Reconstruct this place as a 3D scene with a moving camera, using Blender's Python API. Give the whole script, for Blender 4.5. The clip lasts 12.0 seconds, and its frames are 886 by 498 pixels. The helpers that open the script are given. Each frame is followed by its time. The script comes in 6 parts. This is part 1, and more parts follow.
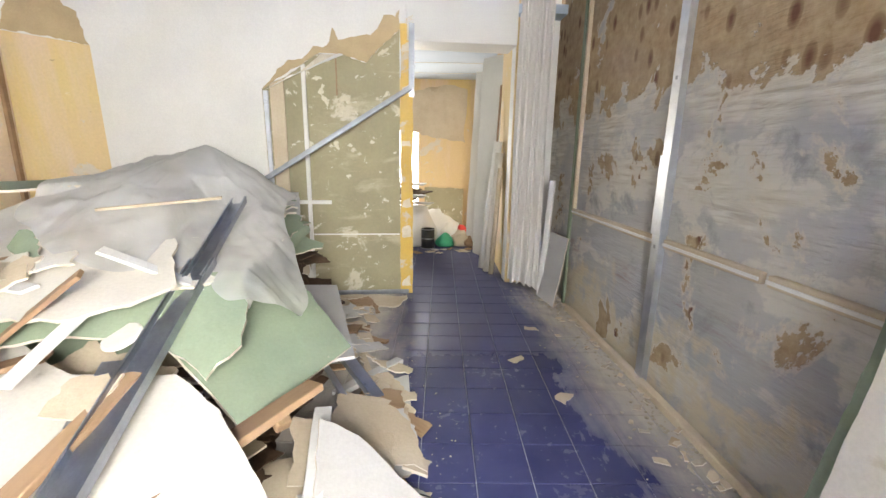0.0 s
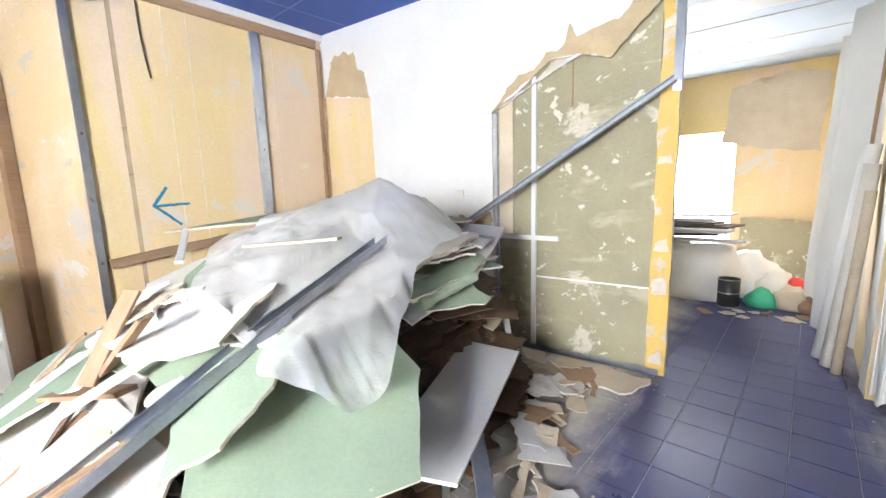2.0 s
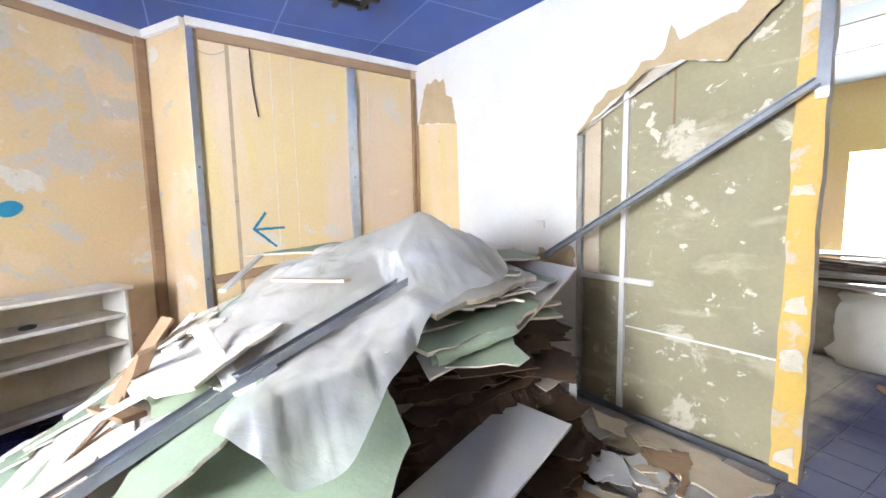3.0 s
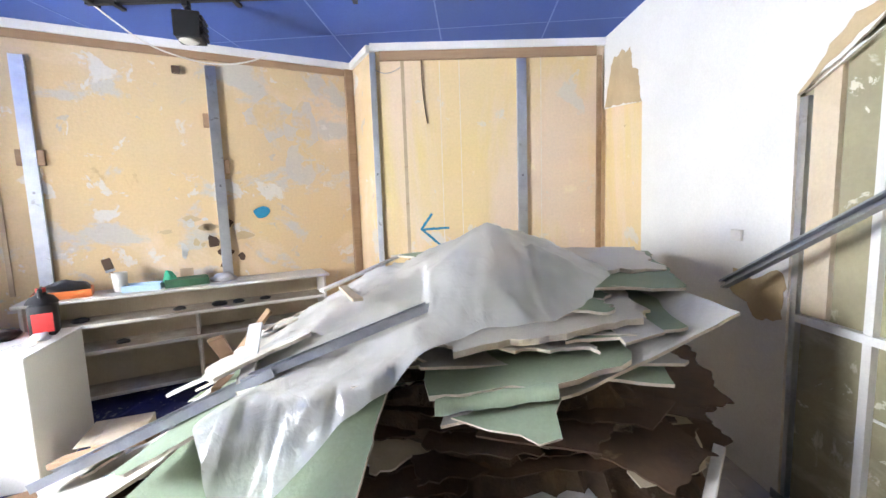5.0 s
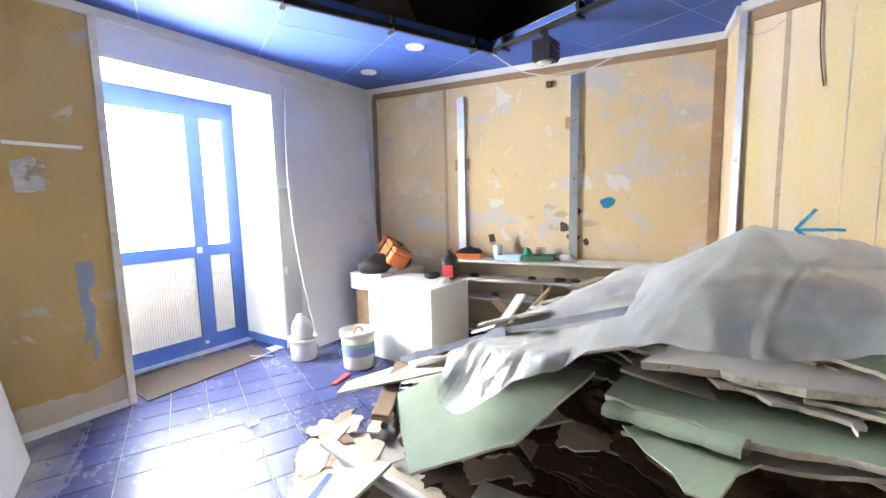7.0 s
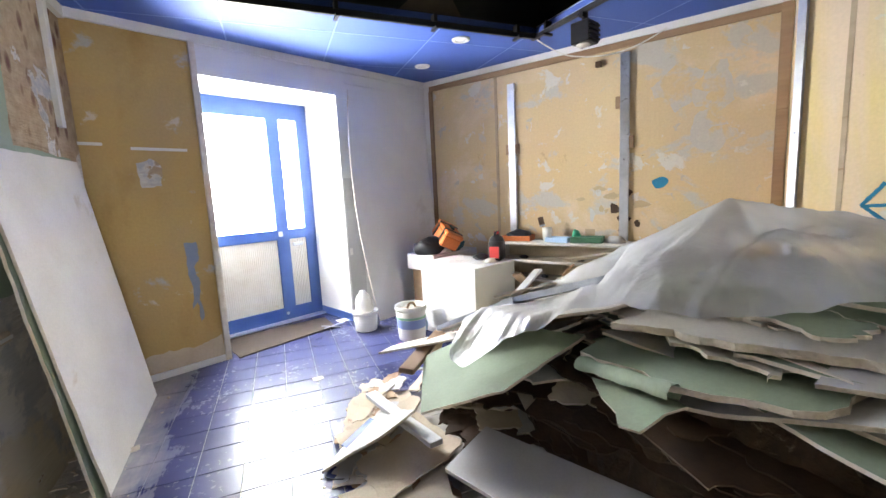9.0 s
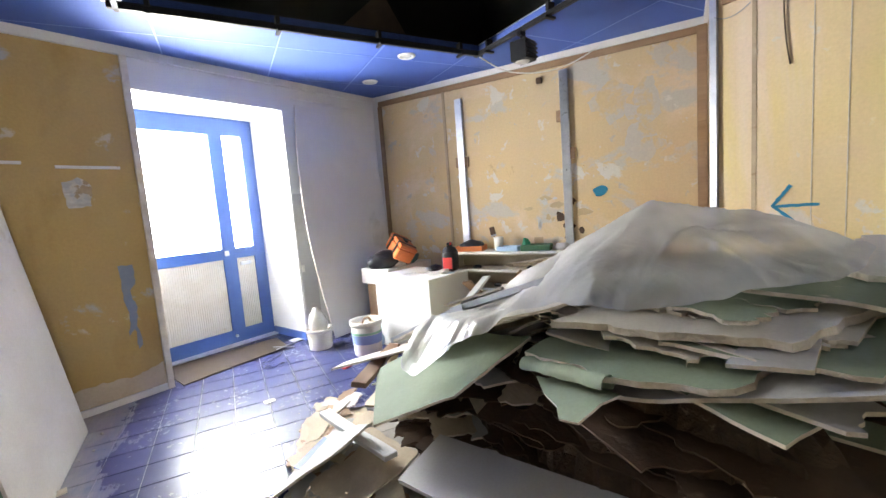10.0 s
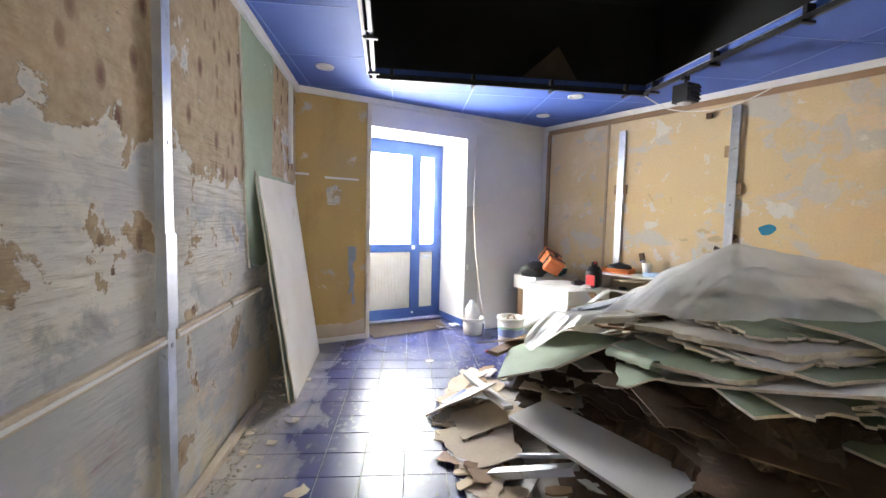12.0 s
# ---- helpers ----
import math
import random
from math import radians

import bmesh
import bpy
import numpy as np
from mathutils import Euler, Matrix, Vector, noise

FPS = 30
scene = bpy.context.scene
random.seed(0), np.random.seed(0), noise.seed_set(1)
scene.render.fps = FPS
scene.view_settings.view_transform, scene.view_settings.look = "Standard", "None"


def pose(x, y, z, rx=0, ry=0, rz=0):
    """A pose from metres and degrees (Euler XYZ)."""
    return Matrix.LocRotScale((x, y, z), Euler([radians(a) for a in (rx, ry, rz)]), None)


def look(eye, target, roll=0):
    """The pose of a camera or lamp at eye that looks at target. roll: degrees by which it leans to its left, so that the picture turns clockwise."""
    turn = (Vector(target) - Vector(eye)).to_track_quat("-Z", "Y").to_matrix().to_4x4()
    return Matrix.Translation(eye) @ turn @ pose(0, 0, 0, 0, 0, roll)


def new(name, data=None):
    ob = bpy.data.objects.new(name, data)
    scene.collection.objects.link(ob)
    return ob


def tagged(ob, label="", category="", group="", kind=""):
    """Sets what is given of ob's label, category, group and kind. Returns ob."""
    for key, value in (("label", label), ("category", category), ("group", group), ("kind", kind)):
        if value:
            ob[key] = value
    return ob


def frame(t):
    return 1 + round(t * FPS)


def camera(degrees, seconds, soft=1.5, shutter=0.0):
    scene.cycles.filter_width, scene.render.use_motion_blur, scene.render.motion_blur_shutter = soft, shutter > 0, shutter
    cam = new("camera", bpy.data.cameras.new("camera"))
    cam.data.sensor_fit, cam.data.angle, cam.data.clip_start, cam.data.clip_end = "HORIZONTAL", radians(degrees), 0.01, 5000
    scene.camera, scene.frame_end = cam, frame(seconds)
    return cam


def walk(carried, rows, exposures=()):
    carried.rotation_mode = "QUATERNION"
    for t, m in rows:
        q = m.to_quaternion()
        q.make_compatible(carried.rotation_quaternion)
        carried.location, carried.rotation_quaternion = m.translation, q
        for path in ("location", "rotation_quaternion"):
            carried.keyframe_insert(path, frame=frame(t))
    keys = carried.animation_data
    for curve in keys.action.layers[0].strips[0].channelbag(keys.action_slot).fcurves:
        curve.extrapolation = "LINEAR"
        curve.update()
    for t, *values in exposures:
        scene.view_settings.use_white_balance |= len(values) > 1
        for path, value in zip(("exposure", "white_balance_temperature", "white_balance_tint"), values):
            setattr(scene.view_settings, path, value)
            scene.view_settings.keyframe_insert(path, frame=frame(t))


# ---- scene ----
cam = camera(93.9, 12.0)
PATH = [
    (0, (-0.044, -0.064, 1.376), (-0.026, 1.887, 0.937), 1.0),
    (0.5, (0.069, 0.12, 1.373), (-0.215, 2.066, 1.01), -1.9),
    (1, (0.15, 0.388, 1.377), (-0.511, 2.251, 1.079), -1.5),
    (1.5, (0.278, 0.661, 1.362), (-0.765, 2.34, 1.057), -0.9),
    (2, (0.362, 0.959, 1.374), (-0.954, 2.433, 1.061), -1.7),
    (2.5, (0.341, 1.216, 1.414), (-1.16, 2.523, 1.216), -1.3),
    (3, (0.456, 1.455, 1.444), (-1.25, 2.476, 1.234), -1.1),
    (3.2, (0.499, 1.555, 1.459), (-1.262, 2.475, 1.225), -0.9),
    (4.8, (0.436, 2.258, 1.528), (-1.55, 2.263, 1.296), -1.0),
    (5, (0.373, 2.375, 1.504), (-1.61, 2.236, 1.284), -1.9),
    (5.5, (0.245, 2.564, 1.494), (-1.69, 2.094, 1.305), -1.4),
    (6, (0.182, 2.783, 1.519), (-1.57, 1.847, 1.285), -1.7),
    (6.5, (0.159, 2.943, 1.518), (-1.26, 1.567, 1.211), -1.9),
    (7, (0.21, 3.056, 1.514), (-0.853, 1.377, 1.291), -1.3),
    (7.2, (0.257, 3.083, 1.496), (-0.716, 1.351, 1.262), -2.5),
    (8.8, (0.067, 3.447, 1.482), (-0.67, 1.604, 1.24), -2.4),
    (9, (0.068, 3.436, 1.486), (-0.657, 1.592, 1.214), -2.8),
    (9.5, (0.057, 3.436, 1.464), (-0.594, 1.564, 1.199), -2.5),
    (10, (0.029, 3.485, 1.46), (-0.883, 1.718, 1.245), -4.3),
    (10.5, (0.056, 3.674, 1.468), (-0.591, 1.797, 1.226), -2.5),
    (11, (0.07, 3.845, 1.475), (-0.24, 1.886, 1.217), -3.2),
    (11.5, (0.133, 4.06, 1.486), (-0.114, 2.098, 1.185), -1.1),
    (12, (0.13, 4.285, 1.487), (-0.036, 2.297, 1.351), 1.4),
]
EXPOSURES = [(0.0, 0.85, 7300, 10), (1.5, 1.38, 6700, 10), (2.5, 1.38, 6400, 11), (5.5, 1.32, 6450, 11), (6.5, 1.35, 6450, 10), (9.5, 0.90, 6850, 10), (12.0, 0.85, 6950, 10)]
walk(cam, [(t, look(eye, target, roll)) for t, eye, target, roll in PATH], EXPOSURES)

# ---- light ----
world = bpy.data.worlds.new("sky")
scene.world = world
world.use_nodes = True
wn = world.node_tree.nodes
sky = wn.new("ShaderNodeTexSky")
sky.sky_type, sky.sun_disc = "NISHITA", False
sky.sun_elevation, sky.sun_rotation = radians(48), radians(150)
world.node_tree.links.new(sky.outputs[0], wn["Background"].inputs[0])
wn["Background"].inputs[1].default_value = 0.12


def area_lamp(name, m, sx, sy, watts, colour=(1, 1, 1)):
    data = bpy.data.lights.new(name, "AREA")
    data.shape, data.size, data.size_y, data.energy, data.color = "RECTANGLE", sx, sy, watts, colour
    ob = new(name, data)
    ob.matrix_world = m
    return ob


sun_data = bpy.data.lights.new("sun", "SUN")
sun_data.energy, sun_data.angle, sun_data.color = 2.0, radians(0.6), (1.0, 0.95, 0.88)
new("sun", sun_data).matrix_world = look((-6, -12, 14), (0, -6, 0))

DOOR_WATTS, BACK_WATTS = 258, 58

# ---- materials ----


def material(name):
    m = bpy.data.materials.new(name)
    m.use_nodes = True
    return m, m.node_tree.nodes, m.node_tree.links, m.node_tree.nodes["Principled BSDF"]


def noise_node(n, l, vec, scale, detail=4.0, rough=0.6, distort=0.0):
    x = n.new("ShaderNodeTexNoise")
    x.inputs["Scale"].default_value, x.inputs["Detail"].default_value = scale, detail
    x.inputs["Roughness"].default_value, x.inputs["Distortion"].default_value = rough, distort
    l.new(vec, x.inputs["Vector"])
    return x.outputs["Fac"]


def ramp(n, l, fac, lo, hi):
    r = n.new("ShaderNodeMapRange")
    r.inputs["From Min"].default_value, r.inputs["From Max"].default_value = lo, hi
    l.new(fac, r.inputs["Value"])
    return r.outputs["Result"]


def blend(n, l, fac, a, b):
    x = n.new("ShaderNodeMix")
    x.data_type = "RGBA"
    if isinstance(fac, float):
        x.inputs["Factor"].default_value = fac
    else:
        l.new(fac, x.inputs["Factor"])
    for sock, v in ((x.inputs["A"], a), (x.inputs["B"], b)):
        if isinstance(v, tuple):
            sock.default_value = (*v, 1)
        else:
            l.new(v, sock)
    return x.outputs["Result"]


def math_node(n, l, op, a, b=0.0):
    x = n.new("ShaderNodeMath")
    x.operation = op
    for sock, v in zip(x.inputs, (a, b)):
        if isinstance(v, (int, float)):
            sock.default_value = v
        else:
            l.new(v, sock)
    return x.outputs[0]


def local_vec(n, l, stretch=(1, 1, 1), shift=True):
    """Local metres, moved by a random step for each object."""
    tc, mp = n.new("ShaderNodeTexCoord"), n.new("ShaderNodeMapping")
    mp.inputs["Scale"].default_value = stretch
    l.new(tc.outputs["Object"], mp.inputs["Vector"])
    if not shift:
        return mp.outputs[0]
    info, add = n.new("ShaderNodeObjectInfo"), n.new("ShaderNodeVectorMath")
    add.operation = "ADD"
    l.new(mp.outputs[0], add.inputs[0])
    l.new(math_node(n, l, "MULTIPLY", info.outputs["Random"], 37.0), add.inputs[1])
    return add.outputs[0]


def surface(name, base, second, scale=3.0, rough=0.7, metal=0.0, bump=0.15, grain=60.0, patches=(), stretch=(1, 1, 1), shift=True, spec=0.4, fleck=0.12):
    """Two tones by broad noise, patches (colour, scale, low, high, stretch) by thresholds, fine grain as relief."""
    m, n, l, p = material(name)
    v = local_vec(n, l, stretch, shift)
    col = blend(n, l, ramp(n, l, noise_node(n, l, v, scale), 0.35, 0.65), base, second)
    for colour, psc, lo, hi, pst in patches:
        pv = local_vec(n, l, pst, shift)
        col = blend(n, l, ramp(n, l, noise_node(n, l, pv, psc, 6, 0.62, 0.4), lo, hi), col, colour)
    fine = noise_node(n, l, v, grain, 3)
    dark = n.new("ShaderNodeMix")
    dark.data_type, dark.blend_type = "RGBA", "MULTIPLY"
    dark.inputs["Factor"].default_value = fleck
    l.new(col, dark.inputs["A"])
    shade = n.new("ShaderNodeCombineColor")
    f = ramp(n, l, fine, 0.2, 0.75)
    for s in shade.inputs:
        l.new(f, s)
    l.new(shade.outputs[0], dark.inputs["B"])
    l.new(dark.outputs["Result"], p.inputs["Base Color"])
    p.inputs["Roughness"].default_value, p.inputs["Metallic"].default_value = rough, metal
    p.inputs["Specular IOR Level"].default_value = spec
    if bump:
        b = n.new("ShaderNodeBump")
        b.inputs["Strength"].default_value, b.inputs["Distance"].default_value = bump, 0.01
        l.new(fine, b.inputs["Height"])
        l.new(b.outputs[0], p.inputs["Normal"])
    return m


ONE = (1, 1, 1)
M_WHITE = surface("white_paint", (0.80, 0.79, 0.76), (0.74, 0.73, 0.70), 1.5, 0.6, 0, 0.08, 90, [((0.62, 0.59, 0.53), 1.2, 0.68, 0.8, ONE)])
M_OCHRE = surface("ochre_plaster", (0.66, 0.48, 0.26), (0.60, 0.46, 0.29), 0.9, 0.85, 0, 0.25, 45,
                  [((0.70, 0.54, 0.38), 0.8, 0.5, 0.6, ONE), ((0.53, 0.485, 0.42), 1.5, 0.56, 0.62, (1, 1, 1.4)), ((0.64, 0.59, 0.52), 3.2, 0.60, 0.635, ONE), ((0.50, 0.44, 0.35), 5.5, 0.63, 0.67, ONE), ((0.44, 0.30, 0.16), 5.0, 0.66, 0.74, (1, 1, 0.6)),
                   ((0.25, 0.17, 0.10), 9.0, 0.73, 0.75, ONE), ((0.22, 0.14, 0.08), 17.0, 0.735, 0.755, ONE)], shift=False)
M_YELLOW = surface("yellow_board", (0.73, 0.57, 0.26), (0.73, 0.55, 0.33), 0.8, 0.8, 0, 0.15, 45,
                   [((0.74, 0.58, 0.42), 0.7, 0.48, 0.56, (1, 1, 0.35)), ((0.67, 0.60, 0.50), 2.3, 0.61, 0.645, ONE), ((0.78, 0.66, 0.44), 3.0, 0.63, 0.69, ONE), ((0.50, 0.38, 0.22), 12.0, 0.72, 0.75, ONE)], shift=False)
M_DARKOCHRE = surface("dull_ochre_plaster", (0.52, 0.36, 0.13), (0.47, 0.33, 0.14), 1.2, 0.85, 0, 0.2, 45,
                      [((0.46, 0.43, 0.38), 3.2, 0.62, 0.68, ONE), ((0.60, 0.52, 0.40), 4.0, 0.64, 0.69, ONE), ((0.42, 0.27, 0.09), 1.6, 0.52, 0.66, (1, 1, 0.5)), ((0.2, 0.13, 0.08), 10.0, 0.76, 0.78, ONE)], shift=False)
M_OLIVE = surface("olive_plaster", (0.37, 0.33, 0.21), (0.31, 0.28, 0.18), 2.0, 0.85, 0, 0.3, 40,
                  [((0.60, 0.55, 0.43), 3.0, 0.60, 0.64, ONE), ((0.66, 0.62, 0.50), 8.0, 0.615, 0.64, (1, 1, 1.3)), ((0.48, 0.42, 0.29), 4.0, 0.56, 0.68, (0.5, 1, 1.6)), ((0.26, 0.20, 0.11), 2.2, 0.66, 0.75, ONE)], shift=False)
M_PAPER = surface("torn_brown_paper", (0.52, 0.40, 0.24), (0.46, 0.35, 0.21), 6, 0.95, 0, 0.2)
M_GYPSUM = surface("broken_gypsum", (0.78, 0.72, 0.62), (0.66, 0.58, 0.46), 14, 0.95, 0, 0.6, 120)
M_GREEN = surface("green_board_paper", (0.285, 0.345, 0.245), (0.25, 0.31, 0.22), 2.5, 0.8, 0, 0.1, 80,
                  [((0.58, 0.55, 0.44), 3.0, 0.68, 0.72, ONE), ((0.60, 0.58, 0.50), 16, 0.72, 0.74, ONE)])
M_BOARDWHITE = surface("white_board_paper", (0.70, 0.67, 0.61), (0.64, 0.60, 0.53), 2.0, 0.8, 0, 0.1, 80,
                       [((0.55, 0.47, 0.36), 2.4, 0.66, 0.74, ONE), ((0.50, 0.42, 0.30), 14, 0.74, 0.77, ONE)])
M_GREYBOARD = surface("grey_board_paper", (0.56, 0.55, 0.53), (0.50, 0.49, 0.47), 2.0, 0.75, 0, 0.1, 80, [((0.38, 0.33, 0.27), 3.4, 0.7, 0.76, ONE)])
M_CREAM = surface("cream_cardboard", (0.62, 0.53, 0.40), (0.54, 0.44, 0.32), 3.0, 0.9, 0, 0.2, 60, [((0.42, 0.32, 0.21), 3.0, 0.62, 0.72, ONE)])
M_WOOD = surface("raw_wood", (0.36, 0.235, 0.14), (0.27, 0.165, 0.095), 6, 0.75, 0, 0.3, 50, [((0.20, 0.11, 0.05), 10, 0.66, 0.7, (0.12, 1, 1))], (0.12, 1, 1))
M_PALEWOOD = surface("pale_wood", (0.50, 0.38, 0.25), (0.42, 0.31, 0.20), 6, 0.75, 0, 0.2, 50, [((0.30, 0.19, 0.1), 10, 0.68, 0.72, (0.12, 1, 1))], (0.12, 1, 1))
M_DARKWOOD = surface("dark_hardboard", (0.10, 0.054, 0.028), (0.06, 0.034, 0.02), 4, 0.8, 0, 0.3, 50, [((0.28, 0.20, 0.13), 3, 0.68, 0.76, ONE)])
M_STEEL = surface("galvanised_steel", (0.74, 0.77, 0.82), (0.62, 0.65, 0.70), 9, 0.38, 1.0, 0.05, 120, [((0.42, 0.43, 0.45), 12, 0.62, 0.72, ONE)])
M_DARKSTEEL = surface("dusty_steel", (0.42, 0.44, 0.49), (0.30, 0.32, 0.36), 7, 0.4, 0.9, 0.08, 120, [((0.50, 0.46, 0.40), 8, 0.66, 0.76, ONE)])
M_BLUEPAINT = surface("blue_paint", (0.055, 0.12, 0.36), (0.045, 0.10, 0.32), 4, 0.45, 0, 0.05, 80)
M_CEIL = surface("blue_ceiling_paint", (0.062, 0.12, 0.41), (0.054, 0.108, 0.38), 1.0, 0.7, 0, 0.05, 60)
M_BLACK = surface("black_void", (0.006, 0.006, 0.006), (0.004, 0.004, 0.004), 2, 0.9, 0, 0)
M_BLACKMETAL = surface("black_metal", (0.015, 0.015, 0.017), (0.02, 0.02, 0.022), 5, 0.45, 0.3, 0.05)
M_BLACKPLASTIC = surface("black_plastic", (0.02, 0.02, 0.022), (0.03, 0.03, 0.03), 5, 0.4, 0, 0.05)
M_PALEBLUE = surface("pale_blue_ceiling", (0.52, 0.60, 0.70), (0.48, 0.57, 0.68), 2, 0.7, 0, 0.1)
M_PLASTICWHITE = surface("white_plastic", (0.78, 0.76, 0.70), (0.70, 0.66, 0.58), 5, 0.4, 0, 0.05, 60, [((0.55, 0.46, 0.34), 7, 0.66, 0.74, ONE)])
M_ORANGE = surface("orange_plastic", (0.72, 0.20, 0.05), (0.62, 0.17, 0.05), 5, 0.45, 0, 0.05)
M_RED = surface("red_plastic", (0.70, 0.06, 0.05), (0.60, 0.05, 0.05), 5, 0.5, 0, 0.05)
M_GREENPL = surface("green_plastic", (0.04, 0.40, 0.22), (0.05, 0.34, 0.20), 5, 0.5, 0, 0.05)
M_TEAL = surface("dark_teal_fabric", (0.03, 0.09, 0.10), (0.02, 0.06, 0.07), 5, 0.8, 0, 0.2)
M_PALEB = surface("pale_blue_plastic", (0.45, 0.62, 0.78), (0.42, 0.58, 0.75), 5, 0.5, 0, 0.05)
M_BROWN = surface("brown_mat", (0.065, 0.046, 0.033), (0.05, 0.036, 0.027), 8, 0.95, 0, 0.5, 150)
M_SPRAY = surface("blue_spray_paint", (0.02, 0.22, 0.36), (0.02, 0.19, 0.32), 8, 0.8, 0, 0)
M_SPRAYGREY = surface("faded_blue_paint", (0.22, 0.27, 0.36), (0.26, 0.30, 0.36), 8, 0.8, 0, 0)
M_LAMPWHITE = surface("lamp_ring", (0.8, 0.79, 0.75), (0.76, 0.75, 0.7), 5, 0.4, 0, 0)
M_CURTAIN = surface("grey_curtain_cloth", (0.80, 0.78, 0.74), (0.74, 0.71, 0.67), 3, 0.9, 0, 0.2, 120, (), (1, 1, 0.3))
M_DUST = surface("plaster_dust", (0.50, 0.45, 0.38), (0.40, 0.35, 0.28), 9, 0.97, 0, 0.6, 80)
M_PINK = surface("pink_paper", (0.75, 0.12, 0.28), (0.7, 0.2, 0.3), 6, 0.8, 0, 0)


def old_wall():
    """Grey mortar, brown glue remains with knots high up, a combed whitewash band, a beige foot and a dull red line."""
    m, n, l, p = material("stripped_grey_wall")
    v = local_vec(n, l, ONE, False)
    hv = local_vec(n, l, (0.35, 1, 2.2), False)
    comb_v = local_vec(n, l, (0.9, 1, 11.0), False)
    sep = n.new("ShaderNodeSeparateXYZ")
    l.new(v, sep.inputs[0])
    z = sep.outputs["Z"]
    broad = noise_node(n, l, v, 1.5, 6, 0.65, 0.4)
    z_bent = math_node(n, l, "ADD", z, math_node(n, l, "MULTIPLY", math_node(n, l, "SUBTRACT", broad, 0.5), 1.5))
    col = blend(n, l, ramp(n, l, noise_node(n, l, v, 1.2, 5), 0.35, 0.65), (0.47, 0.455, 0.43), (0.37, 0.375, 0.385))
    # pale skim patches with crisp rims
    col = blend(n, l, ramp(n, l, noise_node(n, l, local_vec(n, l, (0.75, 1, 1.25), False), 1.7, 8, 0.62, 0.3), 0.52, 0.55), col, (0.57, 0.545, 0.49))
    # combed whitewash between waist and head
    band = math_node(n, l, "MULTIPLY", ramp(n, l, z_bent, 1.02, 1.12), ramp(n, l, z_bent, 1.92, 1.80))
    combed = ramp(n, l, noise_node(n, l, comb_v, 3.0, 5, 0.6, 0.5), 0.36, 0.58)
    wash = blend(n, l, combed, (0.43, 0.38, 0.31), (0.64, 0.61, 0.55))
    col = blend(n, l, math_node(n, l, "MULTIPLY", band, ramp(n, l, noise_node(n, l, v, 1.1, 4), 0.40, 0.50)), col, wash)
    # dark damp clouds
    col = blend(n, l, ramp(n, l, noise_node(n, l, v, 2.6, 7, 0.66, 0.4), 0.57, 0.68), col, (0.29, 0.285, 0.28))
    # beige foot
    foot = math_node(n, l, "MULTIPLY", ramp(n, l, z_bent, 0.52, 0.40), ramp(n, l, noise_node(n, l, v, 3.0, 7, 0.65), 0.40, 0.50))
    col = blend(n, l, foot, col, (0.56, 0.49, 0.36))
    # dull red line at knee height
    red = math_node(n, l, "MULTIPLY", ramp(n, l, math_node(n, l, "ABSOLUTE", math_node(n, l, "SUBTRACT", z, 0.60)), 0.09, 0.02), ramp(n, l, noise_node(n, l, hv, 3.5, 6, 0.7), 0.50, 0.60))
    col = blend(n, l, math_node(n, l, "MULTIPLY", red, 0.7), col, (0.27, 0.14, 0.13))
    # brown glue remains: nearly whole above head height, islands below
    high = ramp(n, l, z, 1.6, 1.98)
    glue = math_node(n, l, "ADD", noise_node(n, l, v, 2.0, 9, 0.66, 0.3), math_node(n, l, "MULTIPLY", high, 0.215))
    gmask = ramp(n, l, glue, 0.600, 0.612)
    vor = n.new("ShaderNodeTexVoronoi")
    vor.inputs["Scale"].default_value, vor.inputs["Randomness"].default_value = 8.5, 0.75
    l.new(local_vec(n, l, (1.15, 1.15, 0.62), False), vor.inputs["Vector"])
    knot = math_node(n, l, "MULTIPLY", ramp(n, l, vor.outputs["Distance"], 0.26, 0.13), ramp(n, l, noise_node(n, l, v, 2.3, 3), 0.30, 0.42))
    glue_col = blend(n, l, ramp(n, l, noise_node(n, l, v, 13, 6, 0.7), 0.35, 0.65), (0.30, 0.205, 0.115), (0.44, 0.335, 0.21))
    glue_col = blend(n, l, ramp(n, l, vor.outputs["Distance"], 0.36, 0.28), glue_col, (0.24, 0.155, 0.085))
    glue_col = blend(n, l, knot, glue_col, (0.13, 0.05, 0.028))
    col = blend(n, l, ramp(n, l, glue, 0.560, 0.600), col, (0.58, 0.53, 0.45))
    col = blend(n, l, gmask, col, glue_col)
    # thin white scratches and streaks
    col = blend(n, l, ramp(n, l, noise_node(n, l, comb_v, 1.6, 8, 0.72, 0.8), 0.70, 0.73), col, (0.66, 0.63, 0.57))
    col = blend(n, l, ramp(n, l, noise_node(n, l, v, 6.0, 6, 0.7), 0.71, 0.73), col, (0.24, 0.13, 0.10))
    l.new(col, p.inputs["Base Color"])
    p.inputs["Roughness"].default_value = 0.85
    b = n.new("ShaderNodeBump")
    b.inputs["Strength"].default_value, b.inputs["Distance"].default_value = 0.85, 0.016
    h = math_node(n, l, "ADD", noise_node(n, l, hv, 9, 6), math_node(n, l, "MULTIPLY", gmask, 0.5))
    l.new(math_node(n, l, "ADD", h, math_node(n, l, "MULTIPLY", combed, math_node(n, l, "MULTIPLY", band, 0.35))), b.inputs["Height"])
    l.new(b.outputs[0], p.inputs["Normal"])
    return m


M_OLD = old_wall()


